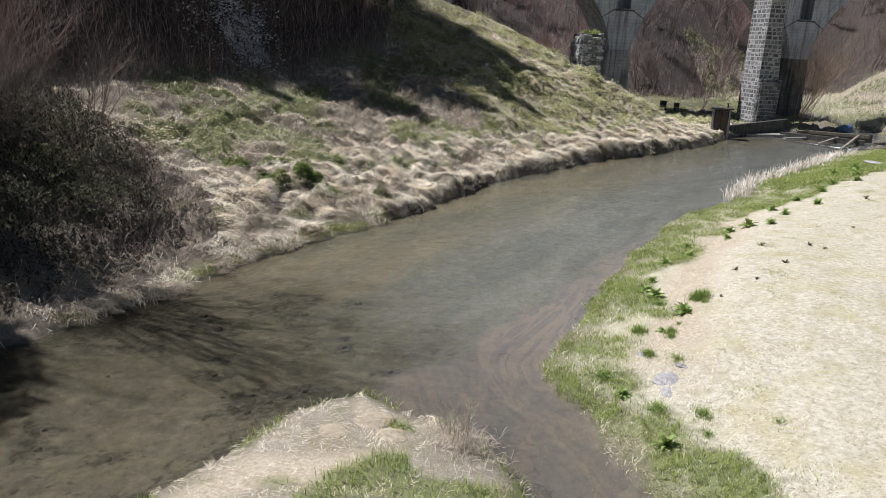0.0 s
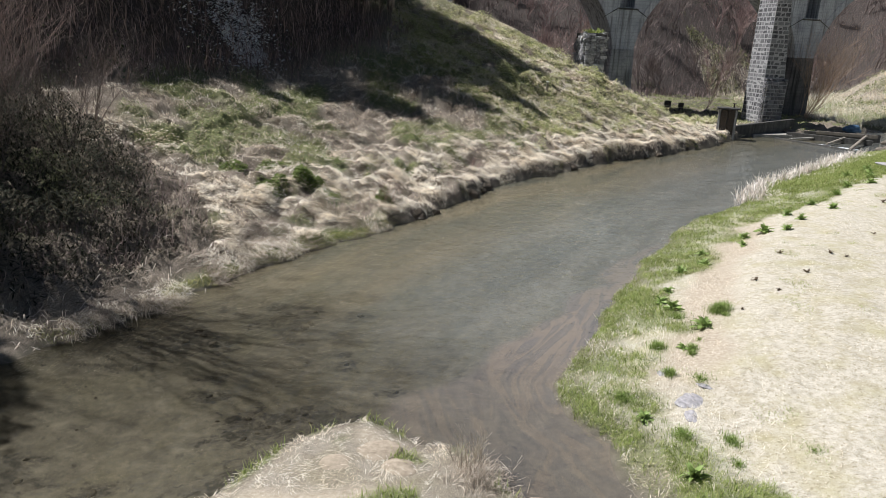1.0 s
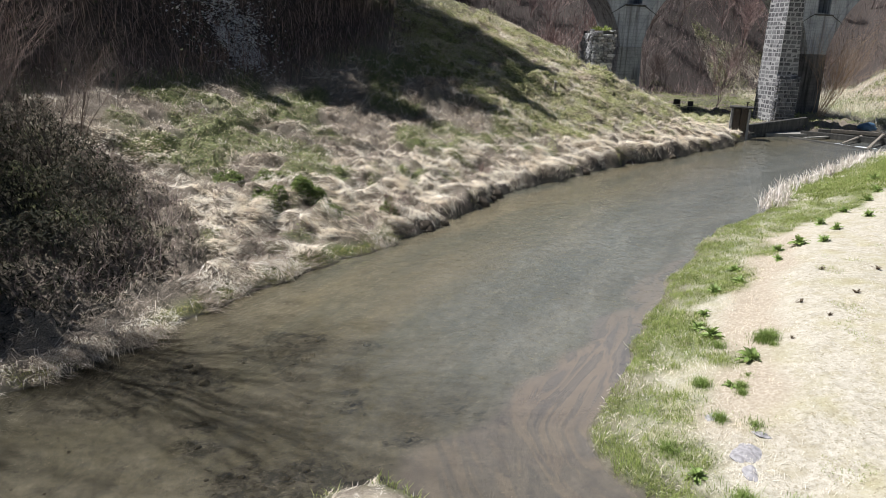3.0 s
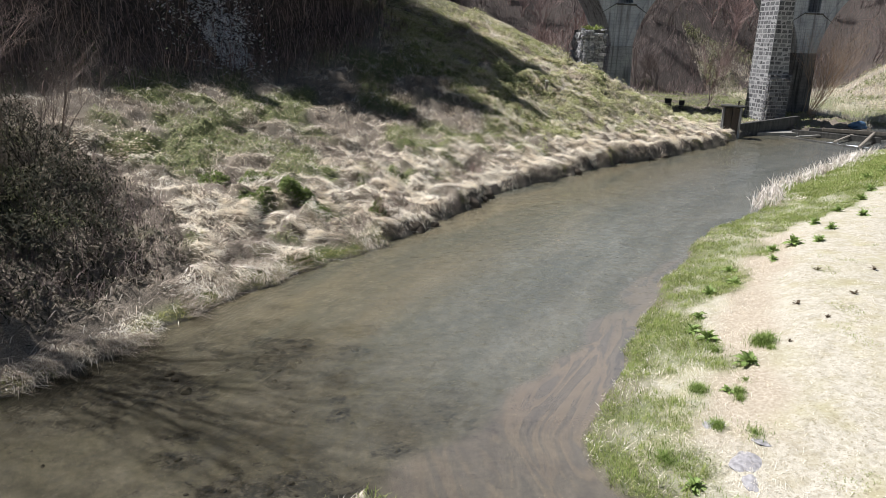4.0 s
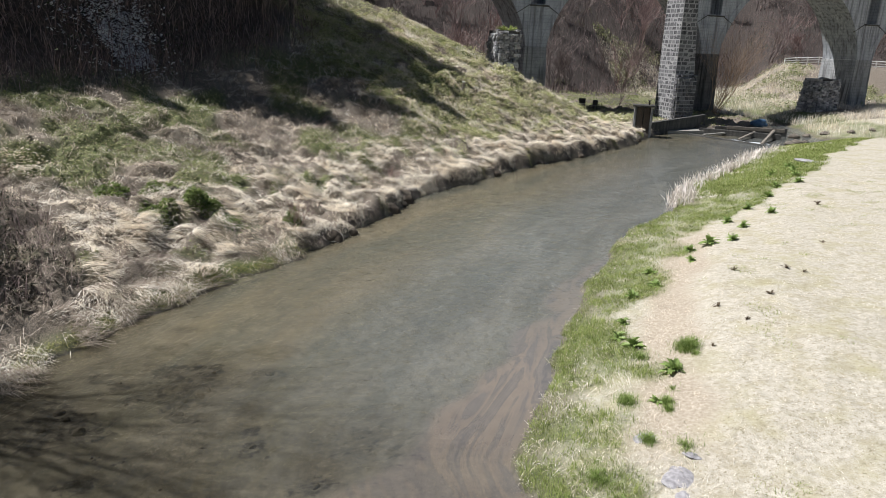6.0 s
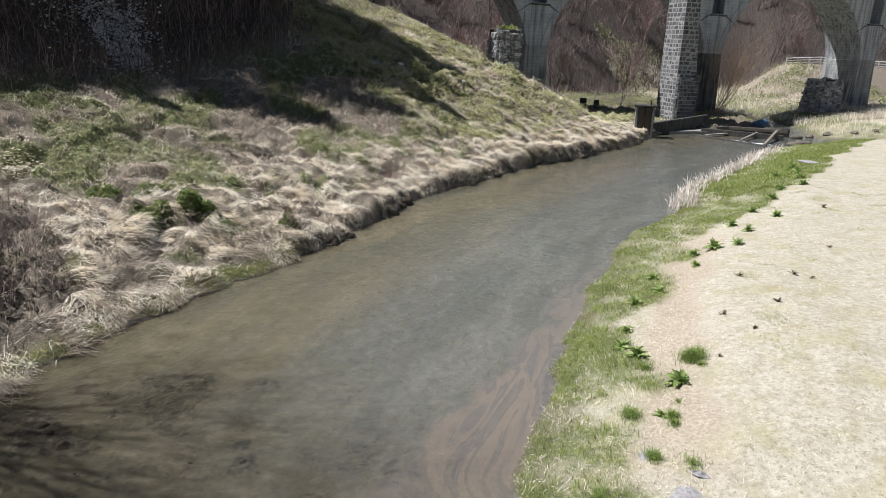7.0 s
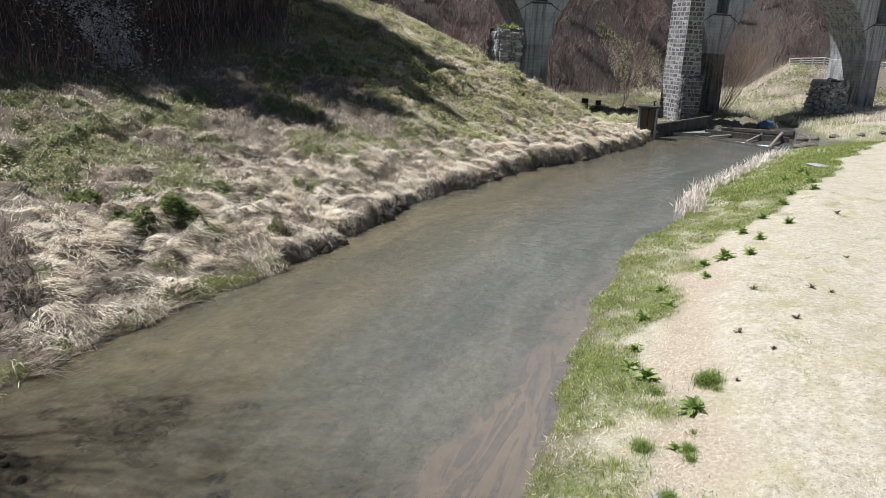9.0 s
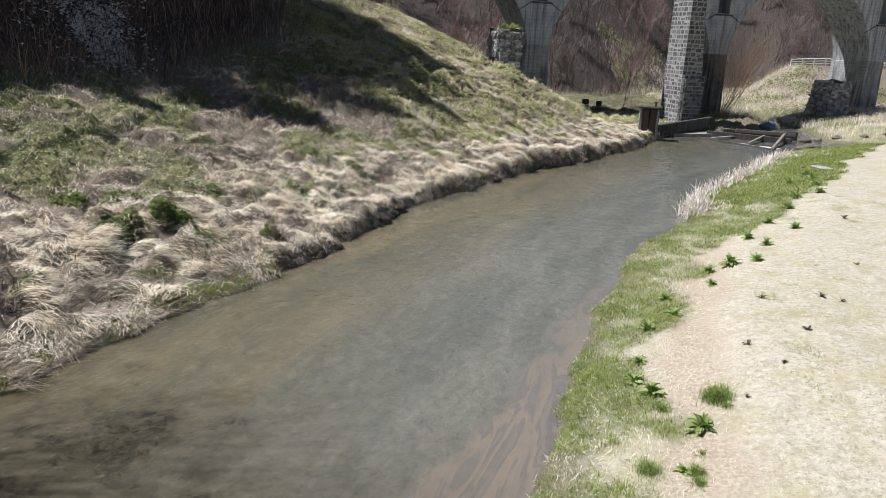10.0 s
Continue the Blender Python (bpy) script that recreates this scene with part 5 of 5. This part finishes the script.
class Open:
    """Scattered places on the far slopes, beyond the raster."""

    def __init__(self, lo, hi, n, keep):
        self.x, self.y = rng.uniform(lo[0], hi[0], n), rng.uniform(lo[1], hi[1], n)
        k = keep(self.x, self.y)
        self.x, self.y = self.x[k], self.y[k]
        self.z = ground(self.x, self.y)

    def n(self):
        return len(self.x)


s = Open((-20, 68), (110, 150), 66000, lambda x, y: (y > 82 + 0.75 * np.clip(x - 25, 0, 40)) | ((x < 14) & (y > 72)))
cover_of("far_scrub", "brown leafless brush under the far woods", "scrub", s, FAR_SCRUB, (.7, 2.0), (.02, .05), (20, 88), (-20, 88))
s = Open((-20, 68), (110, 132), 26000, lambda x, y: ((y > 82 + 0.75 * np.clip(x - 25, 0, 40)) | ((x < 14) & (y > 72))) & (value_noise(x, y, 7, 81) > 0.7))
herb_leaves("far_evergreens", "dark evergreen undergrowth in the far woods", s, EVERGREEN, (.14, .34), (.1, 2.4), 0.5)

# ---------------------------------------------------------------- dock plants on the right bank
def dock_leaf_mesh(name, seed):
    """One long leaf with a waved edge, bending over."""
    rnd, rows = random.Random(seed), []
    for i in range(7):
        k = i / 6
        w = 0.15 * math.sin(math.pi * min(1, 0.12 + 0.88 * k)) ** 0.7 * (1 if i < 6 else 0.1)
        z = 0.62 * k - 0.6 * k * k
        rows.append([(k * 0.9, s_ * w, z + abs(s_) * 0.05 + rnd.uniform(-.02, .02)) for s_ in (-1, 0, 1)])
    verts = [p for row in rows for p in row]
    quads = [(3 * i + j, 3 * i + j + 1, 3 * i + j + 4, 3 * i + j + 3) for i in range(6) for j in range(2)]
    return mesh_of(name, verts, quads, None, DOCK, True)


DOCK_LEAVES = [dock_leaf_mesh("leaf", s_) for s_ in range(3)]
WITHERED = blade_material("withered_leaf", (0.07, 0.055, 0.04), (0.13, 0.10, 0.07), (0.20, 0.15, 0.10))


def dock_plant(x, y, size, seed, withered=False):
    rnd = random.Random(seed)
    label = "withered dark brown dock plant in dry turf" if withered else "green dock plant with a rosette of broad leaves"
    owner = thing("dock_plant", label, "plant", pose(x, y, height_at(x, y) - 0.01), "dock plants on the bank")
    for k in range(9 if withered else 40):
        leaf = new("leaf", rnd.choice(DOCK_LEAVES))
        if withered:
            leaf.data = leaf.data.copy()
            leaf.data.materials[0] = WITHERED
        leaf.parent = owner
        s_ = size * rnd.uniform(0.4, 0.9)
        leaf.matrix_basis = pose(0, 0, 0, rnd.uniform(-35, 35), rnd.uniform(-70, 12), k * 137.5 + rnd.uniform(-20, 20)) @ Matrix.Diagonal((s_, s_, s_, 1))


for k, (x, y, size) in enumerate(((5.55, 14.23, .30), (5.38, 15.64, .29), (9.93, 21.7, .34), (7.53, 20.08, .24), (7.22, 18.94, .24), (6.38, 18.33, .26),
                                  (5.62, 16.87, .20), (5.23, 16.14, .24), (11.66, 23.97, .28), (10.62, 21.68, .24), (9.34, 21.64, .24), (8.81, 20.44, .2),
                                  (11.71, 23.07, .26), (13.43, 25.87, .3), (13.54, 24.6, .26), (18.66, 31.33, .34), (19.6, 33.0, .4), (20.4, 34.6, .4), (17.84, 29.9, .32),
                                  (18.2, 32.4, .36), (16.6, 29.4, .3), (15.4, 27.9, .3), (3.51, 10.96, .2), (3.82, 9.39, .26), (4.85, 13.3, .16))):
    dock_plant(x, y, size * 1.25, 300 + k)
for k, (x, y, size) in enumerate(((7.52, 16.55, .15), (9.13, 18.86, .13), (10.27, 18.52, .18), (8.85, 16.81, .14), (7.62, 15.57, .1), (6.51, 14.74, .1), (10.5, 18.2, .12), (15.77, 25.54, .2), (12.6, 20.6, .14))):
    dock_plant(x, y, size * 1.3, 400 + k, True)


def tuft(name, label, x, y, wide, count, length, seed, material=None):
    g = np.random.default_rng(seed)
    r, a = wide * np.abs(g.normal(0, 0.55, count)), g.uniform(0, 6.283, count)
    px, py = x + r * np.cos(a), y + 1.3 * r * np.sin(a)
    a = g.uniform(0, 6.283, count)
    me = blade_mesh(name, px, py, ground(px, py) - 0.01, g.uniform(*length, count), g.uniform(.004, .008, count), a + g.normal(0, .6, count), np.radians(g.uniform(50, 88, count)), np.radians(g.uniform(0, 60, count)), material or GRASS)
    return tagged(new(name, me), label, "grass tuft", kind="stuff")


for k, (x, y, wide, n, long) in enumerate(((6.13, 15.0, .2, 1500, .3), (6.15, 14.66, .12, 200, .12), (4.98, 13.2, .11, 340, .2), (4.9, 12.98, .1, 260, .16), (4.26, 12.22, .13, 420, .22), (4.4, 13.45, .17, 700, .22),
                                            (5.25, 13.6, .12, 120, .1), (4.6, 10.15, .2, 420, .16), (5.6, 9.7, .22, 160, .1), (4.5, 9.6, .16, 200, .12), (4.72, 11.95, .25, 320, .12), (3.95, 10.4, .2, 500, .2), (3.3, 11.6, .3, 700, .2), (5.3, 15.1, .2, 400, .2))):
    tuft("grass_tuft", "dense green grass tuft in the dry turf", x, y, wide, n, (.35 * long, long), 500 + k, TUFT)

# green bushes on the left bank
for k, (x, y, wide, tall, n) in enumerate(((-4.45, 23.7, .55, .6, 1500), (-5.5, 23.0, .5, .32, 900), (-7.1, 24.2, .5, .4, 600), (-3.6, 23.2, .35, .25, 300), (-5.9, 24.6, .6, .25, 500), (-2.0, 24.35, .3, .55, 260))):
    g = np.random.default_rng(600 + k)
    r, a, h = wide * np.sqrt(g.random(n)), g.uniform(0, 6.283, n), g.random(n) ** 0.7
    px, py = x + r * np.cos(a), y + r * np.sin(a)
    top = tall * (1 - 0.7 * (r / wide) ** 2) * (0.7 + 0.5 * value_noise(px, py, 0.25, 90 + k))
    bush = thing("green_bush", "low leafy green bush in the dead grass", "bush", pose(x, y, height_at(x, y)))
    at = np.stack([px - x, py - y, ground(px, py) - height_at(x, y) + top * h], 1)
    length = g.uniform(.07, .15, n)
    part("foliage", leaf_mesh("foliage", at, length, length * 0.5, a + g.normal(0, 1, n), np.radians(g.uniform(-30, 50, n)), BUSH), None, bush)
    rows = [(0, 0, 0, math.cos(t) * wide * .6, math.sin(t) * wide * .6, tall * .7, .008, .004) for t in np.linspace(0, 5.6, 9)]
    v, f = sticks(rows)
    part("stem", mesh_of("stem", v, f), TWIG, bush)

# ---------------------------------------------------------------- stones
GREYSTONE = plain_material("pale_grey_stone", (0.20, 0.19, 0.20), (0.42, 0.41, 0.42), 0.9, 0, 14)
WETSTONE = plain_material("dark_wet_stone", (0.015, 0.014, 0.012), (0.075, 0.062, 0.045), 0.9, 0, 9)
FLAT = [boulder_mesh("stone", s_, GREYSTONE, 0.35, False) for s_ in (1, 2, 3)]
WET = [boulder_mesh("stone", s_, WETSTONE, 0.9, False) for s_ in (4, 5, 6, 7)]
BROWNSTONE = plain_material("brown_stream_stone", (0.07, 0.06, 0.05), (0.20, 0.17, 0.14), 0.85, 0, 7)
BANKSTONE = [boulder_mesh("stone", s_, BROWNSTONE, 0.7) for s_ in (8, 9)]
for k, (x, y, a, b) in enumerate(((4.27, 12.3, .19, .15), (4.45, 11.42, .32, .22), (4.3, 10.95, .2, .13), (22.3, 35.8, .8, .45), (4.75, 11.75, .14, .1))):
    ob = new("flat_stone", FLAT[k % 3])
    ob.matrix_world = pose(x, y, height_at(x, y) - 0.012, 4, -3, 40 * k) @ Matrix.Diagonal((a, b, min(a, b) * 0.75, 1))
    tagged(ob, "flat pale grey stone sunk in the turf", "stone", "flat stones on the bank")
rnd = random.Random(91)
spots = list(BED_SPOTS)
spots += [(rnd.uniform(-7.5, -2.2), rnd.uniform(8.5, 14.5), rnd.uniform(.04, .1)) for _ in range(16)]
for k, (x, y, size) in enumerate(spots):
    if not bool(within(np.array([x]), np.array([y]), RING)[0]):
        continue
    z = height_at(x, y)
    ob = new("bed_stone", WET[k % 4])
    tall = min(size * 0.4, max(0.03, -z * 0.6))
    ob.matrix_world = pose(x, y, z - 0.01, 0, 0, rnd.uniform(0, 360)) @ Matrix.Diagonal((size * 0.5, size * rnd.uniform(.25, .45), tall, 1))
    tagged(ob, "dark algae-covered stone on the stream bed", "stone", "stones on the stream bed")
for k, (x, y, size) in enumerate(((33.5, 54.6, .5), (35.2, 55.6, .35), (36.4, 55.2, .4), (31.6, 51.2, .45), (30.4, 50.2, .4), (32.4, 51.6, .3), (38.4, 54.9, .35), (34.3, 50.3, .3), (40.2, 54.9, .3))):
    ob = new("boulder", BANKSTONE[k % 2])
    ob.matrix_world = pose(x, y, max(0.0, height_at(x, y)) + 0.1 * size, 0, 0, 70 * k) @ Matrix.Diagonal((size, size * 0.8, size * 0.7, 1))
    tagged(ob, "weathered grey boulder beside the upper stream", "boulder", "boulders by the weir")

g = np.random.default_rng(950)
n = 160
a, r = g.uniform(0, 6.283, n), 0.8 * np.sqrt(g.random(n))
me = blade_mesh("pier_grass", 11.4 + r * np.cos(a), 60.0 + r * np.sin(a), np.full(n, 7.15), g.uniform(.25, .6, n), g.uniform(.03, .06, n), a, np.radians(g.uniform(40, 85, n)), np.radians(g.uniform(-40, 50, n)), GRASS)
tagged(new("pier_grass", me), "tuft of green and dry grass on the pier stump", "grass tuft")

# clods of torn turf along the left brink
CLODEARTH = plain_material("dark_bank_soil", (0.03, 0.024, 0.018), (0.10, 0.08, 0.06), 0.95, 0, 10)
CLODS = [boulder_mesh("clod", s_, CLODEARTH, 0.8) for s_ in (11, 12, 13)]
rnd = random.Random(5)
for k in range(46):
    i = rnd.randrange(len(SHORE_L) - 1)
    x, y = SHORE_L[i]
    if not 23.2 < y < 53 or rnd.random() < 0.2:
        continue
    size = rnd.uniform(.14, .34)
    ob = new("turf_clod", CLODS[k % 3])
    ob.matrix_world = pose(x - 0.08 + rnd.uniform(-.1, .1), y + 0.06, 0.05, 0, 0, rnd.uniform(0, 360)) @ Matrix.Diagonal((size * 1.3, size, size, 1))
    tagged(ob, "dark clod of earth slumped at the water's edge", "clod", "clods along the bank")

SPITEARTH = plain_material("turned_brown_soil", (0.24, 0.195, 0.145), (0.42, 0.36, 0.285), 0.95, 0, 12)
for x, y, a, b in ((-0.75, 9.55, .42, .3), (-0.35, 9.15, .3, .22), (-1.2, 9.2, .25, .2)):
    ob = new("soil_mound", boulder_mesh("soil_mound", 14 + int(10 * a), SPITEARTH, 0.5))
    ob.matrix_world = pose(x, y, height_at(x, y) - 0.03, 0, 0, 60 * a) @ Matrix.Diagonal((a, b, 0.14, 1))
    tagged(ob, "low mound of turned brown soil among the straw", "soil", "soil mounds on the spit")
g = np.random.default_rng(960)
n = 900
a, r = g.uniform(0, 6.283, n), 0.55 * np.abs(g.normal(0, 0.5, n))
px, py = 0.75 + r * np.cos(a), 9.15 + 1.2 * r * np.sin(a)
me = blade_mesh("corner_straw", px, py, np.maximum(ground(px, py), 0) + 0.1 * g.random(n), g.uniform(.12, .38, n), g.uniform(.004, .009, n), g.uniform(0, 6.283, n), np.radians(g.uniform(-10, 75, n)), np.radians(g.uniform(-70, 30, n)), STRAW_BROWN)
tagged(new("corner_straw", me), "tangle of brown dead straw hanging off the spit's corner", "dry grass", kind="stuff")

# ---------------------------------------------------------------- small things
stake = thing("marker_stake", "short weathered wooden stake in the slope", "stake", pose(6.22, 46.43, height_at(6.22, 46.43)))
bm = bmesh.new()
box(bm, (-0.07, -0.07, -0.2), (0.07, 0.07, 0.55), 0.015)
part("shaft", bm, TIMBER, stake)
bm = bmesh.new()
box(bm, (-0.09, -0.09, 0.55), (0.09, 0.09, 0.62), 0.01)
part("cap", bm, RAILWHITE, stake)

BLACK = plain_material("black_painted_metal", (0.012, 0.012, 0.012), (0.03, 0.03, 0.03), 0.5)


def picnic_chair(x, y, turn):
    owner = thing("chair", "dark metal garden chair standing under the viaduct", "chair", pose(x, y, height_at(x, y), 0, 0, turn), "chairs under the viaduct")
    for dx in (-.24, .24):
        for dy in (-.22, .22):
            v, f = sticks([(dx, dy, -0.05, dx, dy, .44, .022, .022)], 5)
            part("leg", mesh_of("leg", v, f), BLACK, owner)
    bm = bmesh.new()
    box(bm, (-.28, -.26, .44), (.28, .26, .5), .012)
    part("seat", bm, BLACK, owner)
    bm = bmesh.new()
    box(bm, (-.28, .22, .55), (.28, .27, .98), .012)
    part("backrest", bm, BLACK, owner)


picnic_chair(19.1, 63.3, 160)
picnic_chair(20.3, 63.9, 200)

# driftwood and the torn root on the spit's corner
bare_shrub("torn_root", "dead grey root mass with twigs at the spit's corner", 0.62, 9.35, 0.6, 14, 21, bark_material("grey_root", (0.34, 0.29, 0.23), (0.62, 0.56, 0.47)), (0.1, 0.1), 0.7, 2, 0.012, "root")
bare_shrub("weed_stalks", "dry upright weed stalks at the stream's edge", 2.62, 8.6, 0.4, 8, 22, bark_material("dry_stalk", (0.38, 0.31, 0.22), (0.6, 0.52, 0.40)), (0, 0), 0.35, 1, 0.005, "weeds")
